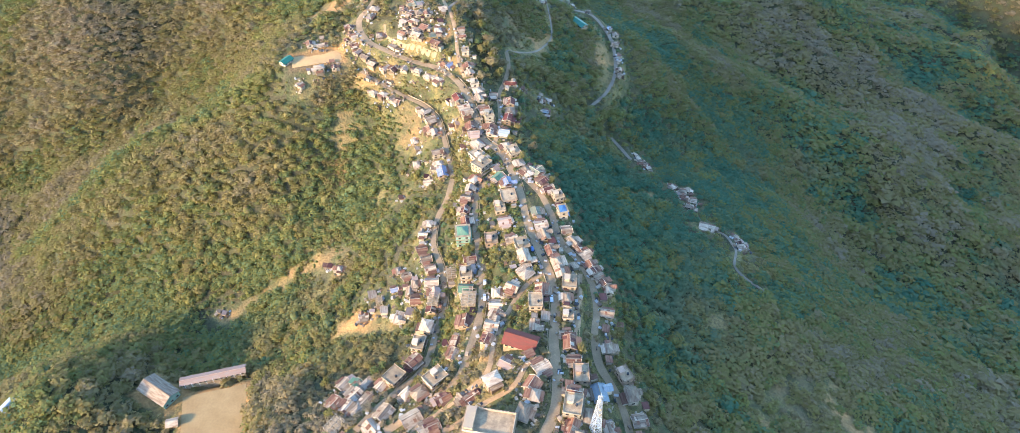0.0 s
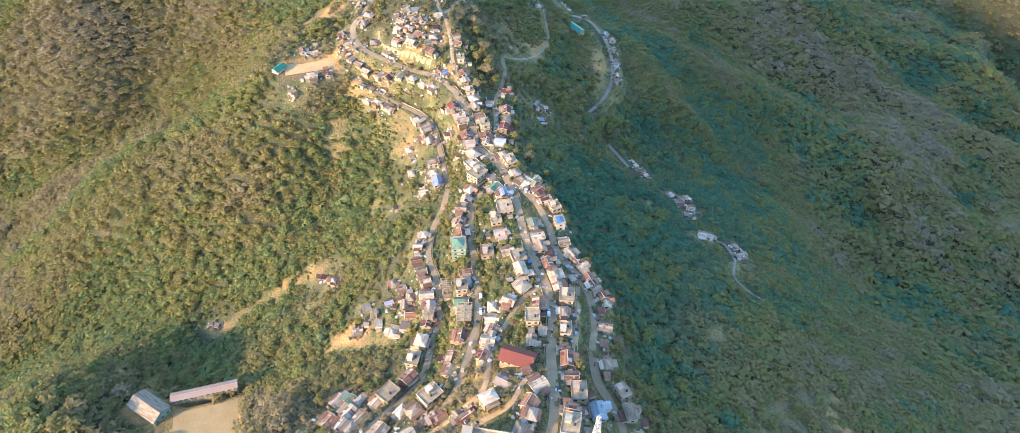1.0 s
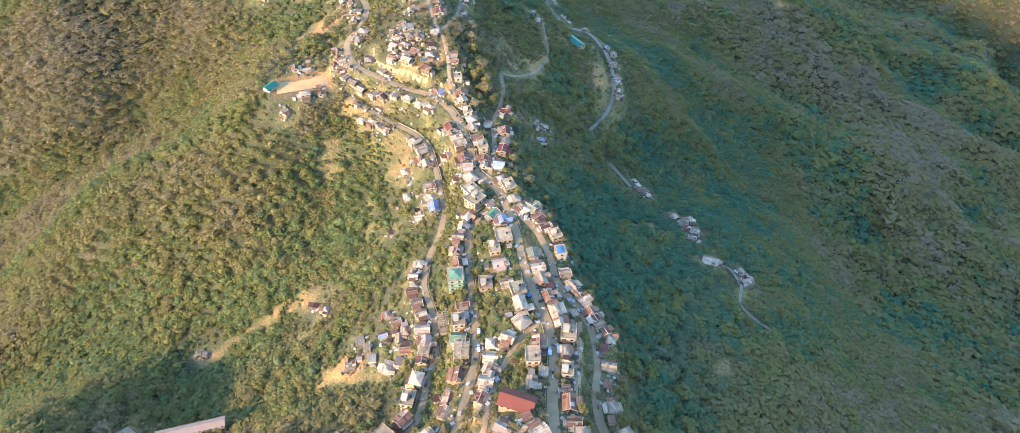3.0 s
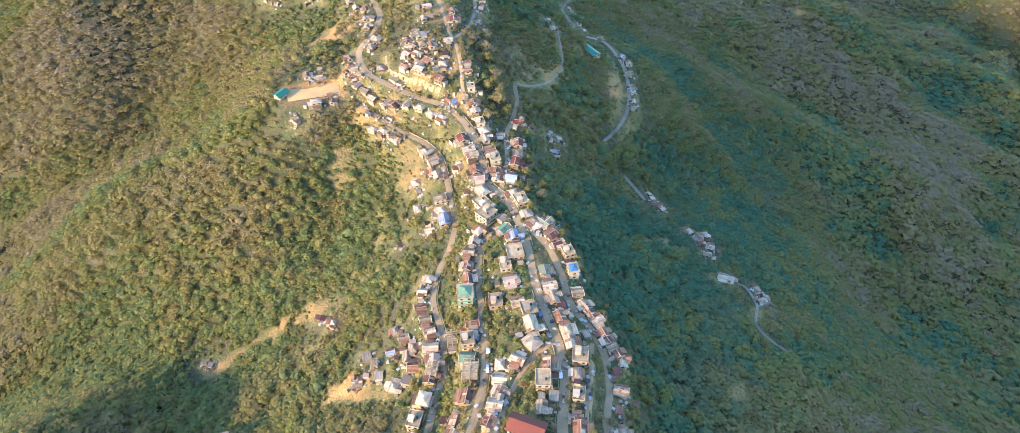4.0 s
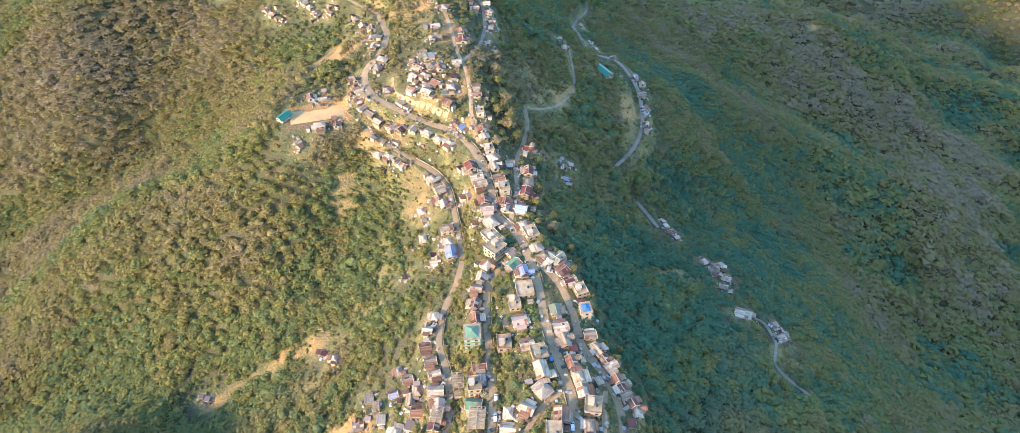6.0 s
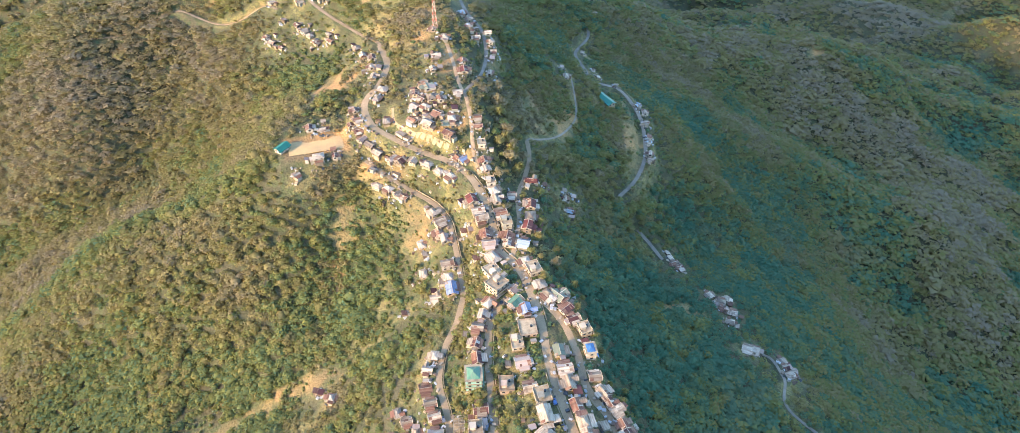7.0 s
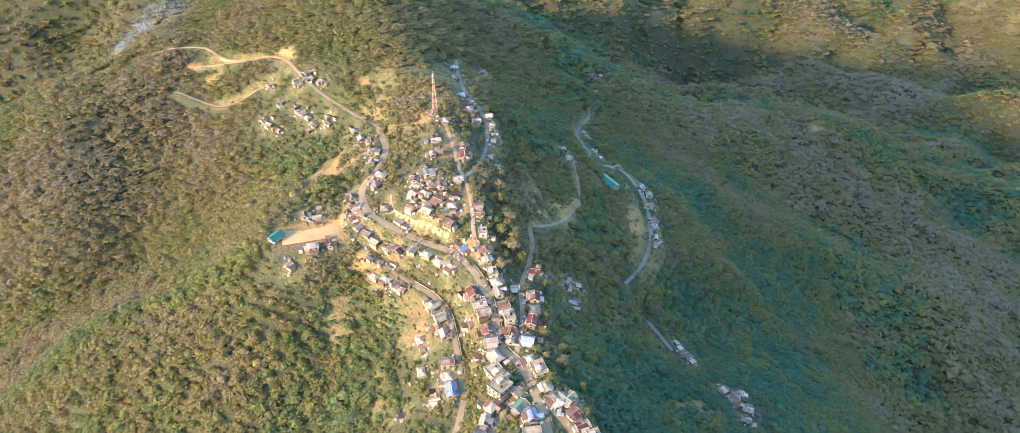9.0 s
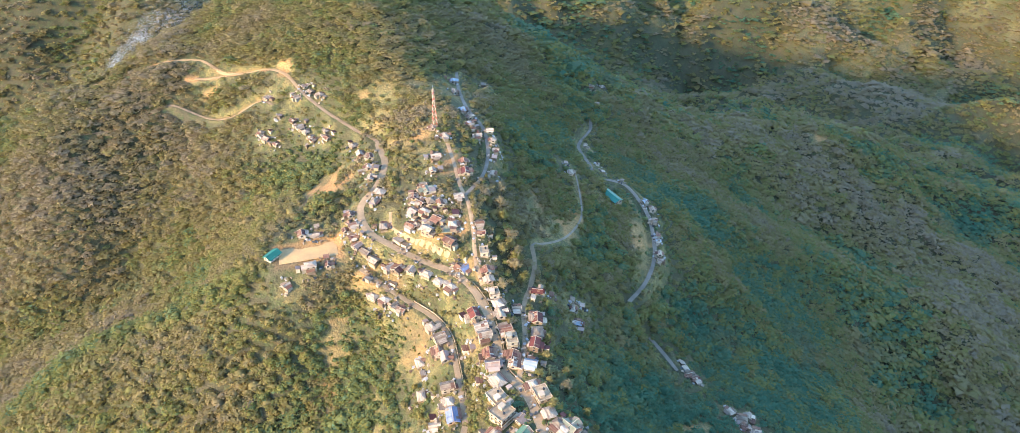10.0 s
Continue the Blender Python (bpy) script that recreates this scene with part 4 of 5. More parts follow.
def tin_house(x, y, turn, size, roof, form, rng):
    """A small house under a tin roof, with a lean-to, a cross wing or a porch as it may be."""
    size *= 0.78 if y < 440 else 0.68  # the upper houses are smaller
    w, d = size, size * rng.uniform(0.66, 0.86)
    if form == "gable" and rng.random() < 0.45:
        turn += 90
    turn += rng.uniform(-5, 5)
    storeys = 2 if size > 6.6 and rng.random() < 0.3 else 1
    z, h = float(ground(x, y)), 2.2 * storeys + 0.25
    wall = rng.choice((0, 0, 0, 1, 1, 1, 2, 3, 3, 4, 4))
    rise = d * rng.uniform(0.16, 0.3)
    house = new("house")
    house.matrix_basis = pose(x, y, z, 0, 0, turn)
    tagged(house, f"{'two-storey' if storeys == 2 else 'small'} hillside house with {ROOF_WORD[roof]} {form} roof", "house", "village houses")
    footing(house, w, d, x, y, turn, z)
    part("wall", *walls(w, d, 0.3, h, rise * 0.97 if form == "gable" else 0), WALL[wall], house)
    part("roof", *slab_of((gable if form == "gable" else hip)(w, d, h, rise, 0.65), 0.12), ROOF[roof], house)
    for s in (-1, 1):  # a narrow room built on at the gable end
        if rng.random() < 0.27:
            e, q, top = rng.uniform(1.6, 3.0), d * rng.uniform(0.3, 0.46), rng.uniform(1.9, 2.5)
            x0, x1 = sorted((s * (w / 2 + 0.02), s * (w / 2 + e)))
            c0 = rng.uniform(-0.08, 0.08) * d
            part("annex_wall", *boxes((x0, x1, c0 - q, c0 + q, -1.4, top)), WALL[rng.choice((wall, 2, 3, 4))], house)
            v = [(x0 - 0.2, c0 - q - 0.4, top + 0.02), (x1 + 0.2, c0 - q - 0.4, top + 0.02), (x1 + 0.2, c0 + q + 0.3, top + 0.5), (x0 - 0.2, c0 + q + 0.3, top + 0.5)]
            part("annex_roof", *slab_of((v, [(0, 1, 2, 3)]), 0.08), ROOF[rng.choice((roof, "w", "r", "p", "g", "r"))], house)
    if form == "gable":
        part("ridge_cap", *boxes((-w / 2 - 0.5, w / 2 + 0.5, -0.16, 0.16, h + rise - 0.04, h + rise + 0.07)), ROOF[rng.choice(("w", "g", "w"))], house)
        trim = ROOF[rng.choice(("w", "w", "p", roof))]
        for s in (-1, 1):  # boards along the gable's edges
            v, f = [], []
            for e in (-1, 1):
                beam((s * (w / 2 + 0.66), e * (d / 2 + 0.65), h - rise * 1.3 / d + 0.02), (s * (w / 2 + 0.66), e * 0.05, h + rise + 0.02), 0.13, v, f)
            part("bargeboard", v, f, trim, house)
        sheets(house, w, d, h, rise, roof, rng)
    for k in range(storeys):
        openings(house, w, d, 0.2 + 2.2 * k, rng, k == 0)
    first = rng.choice((-1, 1))
    leans = [first] * (rng.random() < 0.75) + [-first] * (rng.random() < 0.4)
    for s in leans:  # lean-to along a long side
        e = rng.uniform(1.4, 2.8)
        a, c = -w / 2 + rng.uniform(0, 0.3) * w, w / 2 - rng.uniform(0, 0.2) * w
        y0, y1 = sorted((s * d / 2, s * (d / 2 + e)))
        part("lean_to_wall", *boxes((a, c, y0 + (0.02 if s > 0 else 0), y1 - (0.02 if s < 0 else 0), -1.4, 2.0)), WALL[rng.choice((wall, 3, 4))], house)
        o = s * (d / 2 + e + 0.4)
        v = [(a - 0.3, s * d / 2, 2.75), (c + 0.3, s * d / 2, 2.75), (c + 0.3, o, 2.0), (a - 0.3, o, 2.0)]
        part("lean_to_roof", *slab_of((v if s < 0 else v[::-1], [(3, 2, 1, 0)]), 0.08), ROOF[rng.choice((roof, "w", "r", "r", "g"))], house)
    pick = rng.random()
    if -1 not in leans and pick < 0.6:  # cross wing towards the front
        ww, wd, wr = w * 0.42, d * 0.55, rise * 0.7
        u = rng.choice((-0.27, 0.27)) * w
        v, f = walls(wd, ww, -1.2, 2.5, wr * 0.97)
        turned = lambda q: [(u - p[1], -d / 2 - wd / 2 + 0.02 + p[0], p[2]) for p in q]
        part("wing_wall", turned(v), f, WALL[wall], house)
        v, f = slab_of(gable(wd + 0.5, ww, 2.5, wr, 0.4), 0.1)
        part("wing_roof", turned(v), f, ROOF[rng.choice((roof, roof, "r", "g"))], house)
        opening(WINDOW, house, u, -d / 2 - wd, 0.9, 180, 1.1, 1.1)
    elif -1 not in leans:  # porch
        v = [(-w / 2, -d / 2 - 1.7, 2.1), (w / 2, -d / 2 - 1.7, 2.1), (w / 2, -d / 2 - 0.1, 2.65), (-w / 2, -d / 2 - 0.1, 2.65)]
        part("porch_roof", *slab_of((v, [(0, 1, 2, 3)]), 0.08), ROOF[rng.choice((roof, "w", "r", "g"))], house)
        for u in (-0.48, 0, 0.48):
            bar("porch_post", (u * w, -d / 2 - 1.55, -1.0), (u * w, -d / 2 - 1.55, 2.15), 0.08, M_WOOD, house)
    return house


def flat_house(x, y, turn, size, storeys, rng, wall=None, top=None):
    size *= 0.76
    w, d = size, size * rng.uniform(0.7, 0.92)
    z = float(ground(x, y))
    wall = rng.choice((0, 1, 1, 1, 2, 4)) if wall is None else wall
    house = new("house")
    house.matrix_basis = pose(x, y, z, 0, 0, turn)
    tagged(house, f"{storeys}-storey concrete house with a flat roof and parapet".replace("1-", "one-").replace("2-", "two-").replace("3-", "three-").replace("4-", "four-"), "house", "village houses")
    footing(house, w, d, x, y, turn, z)
    for k in range(storeys):
        a = 0.3 + 3.0 * k
        part("wall", *boxes((-w / 2, w / 2, -d / 2, d / 2, a, a + 2.8)), WALL[wall], house)
        part("slab", *boxes((-w / 2 - 0.5, w / 2 + 0.5, -d / 2 - 0.6, d / 2 + 0.4, a + 2.8, a + 3.0)), M_CONCRETE, house)
        openings(house, w, d, a, rng, k == 0)
    t = 0.3 + 3.0 * storeys
    if top:
        part("roof", *slab_of(hip(w * 0.8, d * 0.8, t + 0.05, d * 0.22, 0.6), 0.12), ROOF[top], house)
        for k in range(1, storeys):
            e, q = 0.3 + 3.0 * k, 1.3
            v = [(-w / 2 - q, -d / 2 - q, e - 0.5), (w / 2 + q, -d / 2 - q, e - 0.5), (w / 2, -d / 2 - 0.05, e + 0.1), (-w / 2, -d / 2 - 0.05, e + 0.1)]
            part("awning", *slab_of((v, [(0, 1, 2, 3)]), 0.1), ROOF[top], house)
        return house
    a, b = w / 2 + 0.45, d / 2 + 0.35
    part("parapet", *boxes((-a, a, -b - 0.1, -b + 0.1, t, t + 0.5), (-a, a, b - 0.15, b, t, t + 0.5), (-a, -a + 0.15, -b + 0.1, b - 0.15, t, t + 0.5), (a - 0.15, a, -b + 0.1, b - 0.15, t, t + 0.5)), WALL[wall], house)
    for k in range(storeys):
        part("balcony_rail", *boxes((-w / 2 - 0.45, w / 2 + 0.45, -d / 2 - 1.3, -d / 2 - 1.22, 0.3 + 3.0 * k, 1.2 + 3.0 * k), (-w / 2 - 0.45, w / 2 + 0.45, -d / 2 - 1.3, -d / 2 - 0.2, 0.2 + 3.0 * k, 0.3 + 3.0 * k)), WALL[wall], house)
    u = rng.uniform(-0.25, 0.25) * w
    if rng.random() < 0.6:
        part("stair_head", *boxes((u - 1.4, u + 1.4, 0, 2.6, t, t + 2.3), (u - 1.7, u + 1.7, -0.3, 2.9, t + 2.3, t + 2.45)), WALL[wall], house)
    ring = [(math.cos(k * math.pi / 5), math.sin(k * math.pi / 5)) for k in range(10)]
    tx, ty = -u * 0.8, -d * 0.22
    v = [(tx + 0.6 * p, ty + 0.6 * q, t) for p, q in ring] + [(tx + 0.6 * p, ty + 0.6 * q, t + 1.2) for p, q in ring] + [(tx, ty, t + 1.45)]
    f = [(i, (i + 1) % 10, 10 + (i + 1) % 10, 10 + i) for i in range(10)] + [(10 + i, 10 + (i + 1) % 10, 20) for i in range(10)]
    part("water_tank", v, f, M_GLASS, house, "black plastic water tank")
    for p in (-1, 1):
        for q in (-1, 1):
            bar("column_stub", (p * (a - 0.2), q * (b - 0.2), t), (p * (a - 0.2), q * (b - 0.2), t + 1.6), 0.14, M_CONCRETE, house)
    return house


def frame_house(x, y, turn, size, rng):
    """An unfinished house: posts, beams and a floor."""
    w, d = size, size * 0.75
    z = float(ground(x, y))
    house = new("unfinished_house")
    house.matrix_basis = pose(x, y, z, 0, 0, turn)
    tagged(house, "unfinished house of bare posts, beams and a slab", "house", "village houses")
    footing(house, w, d, x, y, turn, z)
    for i in range(4):
        for j in range(3):
            u, q = (i / 3 - 0.5) * w * 0.95, (j / 2 - 0.5) * d * 0.93
            bar("post", (u, q, 0.3), (u, q, 5.2), 0.16, WALL[4], house)
    part("floor_slab", *boxes((-w / 2, w / 2, -d / 2, d / 2, 3.0, 3.2)), M_CONCRETE, house)
    for j in range(3):
        bar("beam", (-w / 2, (j / 2 - 0.5) * d * 0.93, 5.2), (w / 2, (j / 2 - 0.5) * d * 0.93, 5.2), 0.15, WALL[4], house)
    for i in range(6):
        bar("rafter", ((i / 5 - 0.5) * w * 0.95, -d / 2, 5.45), ((i / 5 - 0.5) * w * 0.95, d / 2, 5.45), 0.1, M_WOOD, house)
    return house


def shed(x, y, turn, size, rng):
    z, w, d = float(ground(x, y)), size, size * 0.8
    hut = new("shed")
    hut.matrix_basis = pose(x, y, z, 0, 0, turn)
    tagged(hut, "small plank shed with a sloping tin roof", "shed", "sheds")
    part("wall", *boxes((-w / 2, w / 2, -d / 2, d / 2, -1.2, 2.1)), WALL[rng.choice((0, 1, 3, 3, 4))], hut)
    v = [(-w / 2 - 0.3, -d / 2 - 0.4, 2.1), (w / 2 + 0.3, -d / 2 - 0.4, 2.1), (w / 2 + 0.3, d / 2 + 0.3, 2.8), (-w / 2 - 0.3, d / 2 + 0.3, 2.8)]
    part("roof", *slab_of((v, [(0, 1, 2, 3)]), 0.1), ROOF[rng.choice("wgrrmp")], hut)
    opening(DOOR, hut, 0, -d / 2, 0.05, 180, 0.9, 1.8)
    return hut


rng = random.Random(11)
for _, x, y, turn, size, kind in HOMES:
    if kind == "s":
        shed(x, y, turn, size * 0.85, rng)
    elif kind == "u":
        frame_house(x, y, turn, size, rng)
    elif kind in "fF":
        flat_house(x, y, turn, size, 2 if kind == "F" or rng.random() < 0.45 else 1, rng)
    elif kind == "G":
        flat_house(x, y, turn, size * 1.25, 3, rng, 6, "n")
    elif kind == "B":
        flat_house(x, y, turn, size, 2, rng, 0, "e")
    else:
        roof = {"b2": "c", "h": "w", "N": "k"}.get(kind, kind)
        if roof == "r" and rng.random() < 0.3:
            roof = rng.choice("wwp")
        tin_house(x, y, turn, size, roof, "hip" if kind == "h" or (kind in "wg" and rng.random() < 0.3) else "gable", rng)

# small outhouses beside the houses
spots = [(x, y) for _, x, y, _, _, _ in HOMES]
for name, x, y, turn, size, kind in HOMES:
    if kind == "s" or name in ("valley_row", "valley_far", "fields"):
        continue
    if rng.random() < 0.75:
        a = radians(turn + rng.choice((0, 90, 180, 270)) + rng.uniform(-25, 25))
        q = size * 0.5 + rng.uniform(2.2, 3.6)
        u, v = x + q * math.cos(a), y + q * math.sin(a)
        clear = min(math.hypot(u - p, v - r) for p, r in spots)
        road = float(np.hypot(route_points[:, 0] - u, route_points[:, 1] - v).min())
        if clear > 4.2 and road > 4.2 and math.hypot(u - 5.5, v - 209) > 13 and math.hypot(u + 9, v - 159.5) > 15 and math.hypot(u + 56, v - 489) > 12:
            spots.append((u, v))
            shed(u, v, turn + rng.choice((0, 90)), rng.uniform(2.4, 4.0), rng)

# ---- landmarks ----
def pad_surface(name, pad, mat, label, w, d):
    x, y, _, _, turn, z = pad
    ob = part(name, *boxes((-w / 2, w / 2, -d / 2, d / 2, -0.3, 0.12)), mat)
    ob.matrix_basis = pose(x, y, z, 0, 0, turn)
    tagged(ob, label, "playing field", kind="structure")


pad_surface("playing_field", PADS[0], M_SAND, "level bare-earth sports ground below the village", 36, 62)
pad_surface("playing_field", PADS[1], M_YARD, "levelled ochre earth playing field on a spur", 38, 15)
pad_surface("court", PADS[2], M_COURT, "faded green concrete ball court", 14, 8)


def long_building(name, x, y, z, turn, w, d, h, roof, wall, label, category, rise=None, posts=0):
    """A hall or shed with a long gabled roof, windows along its sides, or open posts in front."""
    ob = new(name)
    ob.matrix_basis = pose(x, y, z, 0, 0, turn)
    tagged(ob, label, category)
    rise = rise or d * 0.22
    footing(ob, w, d, x, y, turn, z)
    part("wall", *walls(w, d, 0.3, h, rise * 0.97), WALL[wall], ob)
    part("roof", *slab_of(gable(w, d, h, rise, 0.9), 0.15), ROOF[roof], ob)
    part("ridge_cap", *boxes((-w / 2 - 0.9, w / 2 + 0.9, -0.2, 0.2, h + rise - 0.05, h + rise + 0.08)), ROOF[roof], ob)
    openings(ob, w, d, 0.4, rng)
    for k in range(posts):
        u = ((k + 0.5) / posts - 0.5) * w
        bar("post", (u, -d / 2 - 0.8, 0), (u, -d / 2 - 0.8, h - 0.2), 0.12, M_STEEL, ob)
    return ob


long_building("sports_hall", -205, 226, 1.5, -31, 21, 11, 5.0, "g", 6, "large hall with a weathered grey tin roof and teal gables", "hall")
long_building("grandstand", -176.5, 236.5, 2.0, 14.8, 36, 4.5, 3.6, "p", 4, "long low stand with a faded pink tin roof beside the field", "stand", 0.7, 9)
long_building("storehouse", -191, 206, 2.0, 15, 5, 4, 2.8, "w", 0, "small white storehouse beside the sports ground", "shed")
long_building("changing_room", -146.5, 220, 2.0, 15, 5, 7, 2.8, "g", 0, "grey-roofed changing room at the edge of the sports ground", "shed")
long_building("changing_room", -143, 206, 2.0, 15, 4, 8, 2.8, "b", 4, "narrow changing room with a blue tin roof", "shed")
long_building("red_roofed_hall", 5.5, 209, float(ground(5.5, 209)), -20, 15.6, 8.4, 4.2, "d", 1, "village hall with a broad dark red tin roof and cream walls", "hall", 2.8)
long_building("teal_roofed_shed", 65, 621, float(ground(65, 621)), -56, 21, 7, 3.2, "t", 4, "long shed with a teal tin roof on a cleared slope", "shed")
long_building("field_pavilion", -174, 482, 62.0, 60, 9, 6, 3.0, "t", 0, "small pavilion with a bright green roof beside the playing field", "pavilion")
long_building("hillside_house", -281, 212, float(ground(-281, 212)), 70, 9, 6.5, 3.0, "c", 0, "lone white hillside house with a pale blue roof", "house")


def school(x, y, turn):
    """The broad cream building with a parapet and an open roof deck."""
    z = float(ground(x, y))
    ob = new("school_building")
    ob.matrix_basis = pose(x, y, z, 0, 0, turn)
    tagged(ob, "broad cream two-storey building with a walled flat roof", "building")
    w, d = 22, 12
    footing(ob, w, d, x, y, turn, z)
    for k in range(2):
        a = 0.3 + 3.2 * k
        part("wall", *boxes((-w / 2, w / 2, -d / 2, d / 2, a, a + 3.0)), WALL[1], ob)
        part("slab", *boxes((-w / 2 - 0.7, w / 2 + 0.7, -d / 2 - 0.7, d / 2 + 0.7, a + 3.0, a + 3.2)), M_CONCRETE, ob)
        openings(ob, w, d, a + 0.1, rng, k == 0)
    t = 6.7
    for name, q in (("parapet", (-w / 2, w / 2, d / 2 - 0.3, d / 2, t, t + 1.3)), ("parapet", (-w / 2, w / 2, -d / 2, -d / 2 + 0.3, t, t + 1.3)),
                    ("parapet", (-w / 2, -w / 2 + 0.3, -d / 2 + 0.3, d / 2 - 0.3, t, t + 1.3)), ("parapet", (w / 2 - 0.3, w / 2, -d / 2 + 0.3, d / 2 - 0.3, t, t + 1.3)),
                    ("stair_head", (-w / 2 + 0.4, -w / 2 + 4.5, -d / 2 + 0.6, d / 2 - 0.6, t, t + 2.6))):
        part(name, *boxes(q), WALL[1], ob)
    for k in range(14):
        u = (k / 13 - 0.5) * (w - 0.6)
        bar("pier", (u, d / 2 - 0.15, t), (u, d / 2 - 0.15, t + 1.6), 0.2, WALL[1], ob)


school(-9, 159.5, -10)


def mast(x, y, height, foot, painted, label):
    """A four-legged lattice mast: legs, girts, diagonal braces, a platform and dishes."""
    z = float(ground(x, y)) - 0.2
    ob = new("lattice_tower")
    ob.matrix_basis = pose(x, y, z, 0, 0, 25)
    tagged(ob, label, "tower")
    half = lambda h: foot * (1 - 0.78 * min(h / height, 1)) / 2
    corner = ((-1, -1), (1, -1), (1, 1), (-1, 1))
    n = 12
    for k in range(n):
        h0, h1 = height * k / n, height * (k + 1) / n
        a, b = half(h0), half(h1)
        mat = (M_REDPAINT if k % 2 == 0 else WALL[0]) if painted else M_STEEL
        for i in range(4):
            (p, q), (r, s) = corner[i], corner[(i + 1) % 4]
            bar("leg", (p * a, q * a, h0), (p * b, q * b, h1), 0.11, mat, ob)
            bar("girt", (p * b, q * b, h1), (r * b, s * b, h1), 0.055, mat, ob)
            bar("brace", (p * a, q * a, h0), (r * b, s * b, h1), 0.055, mat, ob)
            bar("brace", (r * a, s * a, h0), (p * b, q * b, h1), 0.055, mat, ob)
    t = half(height) + 0.5
    part("platform", *boxes((-t, t, -t, t, height * 0.86, height * 0.86 + 0.12)), M_STEEL, ob)
    for k in range(3):
        a = radians(120 * k)
        part("antenna_panel", *boxes((math.cos(a) * t - 0.2, math.cos(a) * t + 0.2, math.sin(a) * t - 0.2, math.sin(a) * t + 0.2, height * 0.9, height * 0.9 + 2.2)), WALL[0], ob)
    ring = [(math.cos(k * math.pi / 6), math.sin(k * math.pi / 6)) for k in range(12)]
    for k in range(2):
        h = height * (0.7 - 0.12 * k)
        v = [(0.75 * p, -half(h) - 0.3, h + 0.75 * q) for p, q in ring] + [(0.75 * p, -half(h) - 0.7, h + 0.75 * q) for p, q in ring] + [(0, -half(h) - 0.85, h)]
        f = [(i, (i + 1) % 12, 12 + (i + 1) % 12, 12 + i) for i in range(12)] + [(12 + i, 12 + (i + 1) % 12, 24) for i in range(12)] + [tuple(range(11, -1, -1))]
        part("dish", v, f, WALL[0], ob)
    bar("lightning_rod", (0, 0, height - 0.5), (0, 0, height + 2.5), 0.07, M_STEEL, ob)


mast(38, 160, 31, 4.2, False, "tall galvanised lattice mast with dishes among houses")
mast(-78, 606, 32, 3.4, True, "red and white lattice mast on the hilltop")

# ---- woods ----
def crown(seed, leaves, detail=1, leaf=0.2, solid=0.76):
    """A tree's crown of unit radius: a lumpy core and many leaf clumps with gaps between them."""
    r = np.random.RandomState(seed)
    lobes = [(r.uniform(-0.45, 0.45), r.uniform(-0.45, 0.45), r.uniform(-0.35, 0.45), r.uniform(0.45, 0.7)) for _ in range(5)]
    v, f = [], []
    for k in range(leaves):
        lx, ly, lz, lr = lobes[k % 5]
        n = r.normal(size=3)
        n[2] = abs(n[2]) * 0.9 - 0.15
        n /= np.linalg.norm(n)
        p = np.array((lx, ly, lz)) + n * lr * r.uniform(0.7, 1.1)
        face = n * 0.6 + r.normal(size=3) * 0.45 + np.array((0, 0, 0.6))
        face /= np.linalg.norm(face)
        s = np.cross(face, r.normal(size=3))
        s /= np.linalg.norm(s)
        u = np.cross(face, s)
        q = leaf * r.uniform(0.7, 1.3)
        a = len(v)
        v += [p + s * q, p - s * q * 0.6 + u * q * 0.9, p - s * q * 0.5 - u * q * 0.9]
        f.append((a, a + 1, a + 2))
    if not detail:
        return np.array(v), np.array(f)
    bm = bmesh.new()
    bmesh.ops.create_icosphere(bm, subdivisions=detail, radius=1.0)
    a = len(v)
    for w in bm.verts:
        n = np.array(w.co)
        reach = max(max(n @ q[:3] + math.sqrt(max(q[3]**2 - q[:3] @ q[:3] + (n @ q[:3])**2, 0)) for q in np.array(lobes)), 0.45)
        v.append(n * reach * solid * r.uniform(0.85, 1.1))
    f += [tuple(a + w.index for w in q.verts) for q in bm.faces]
    bm.free()
    return np.array(v), np.array(f)


def scatter(x0, x1, y0, y1, spacing, seed):
    """Uneven points over a stretch of land."""
    r = np.random.RandomState(seed)
    gx, gy = np.meshgrid(np.arange(x0, x1, spacing), np.arange(y0, y1, spacing))
    return gx.ravel() + r.uniform(-0.6, 0.6, gx.size) * spacing, gy.ravel() + r.uniform(-0.6, 0.6, gx.size) * spacing


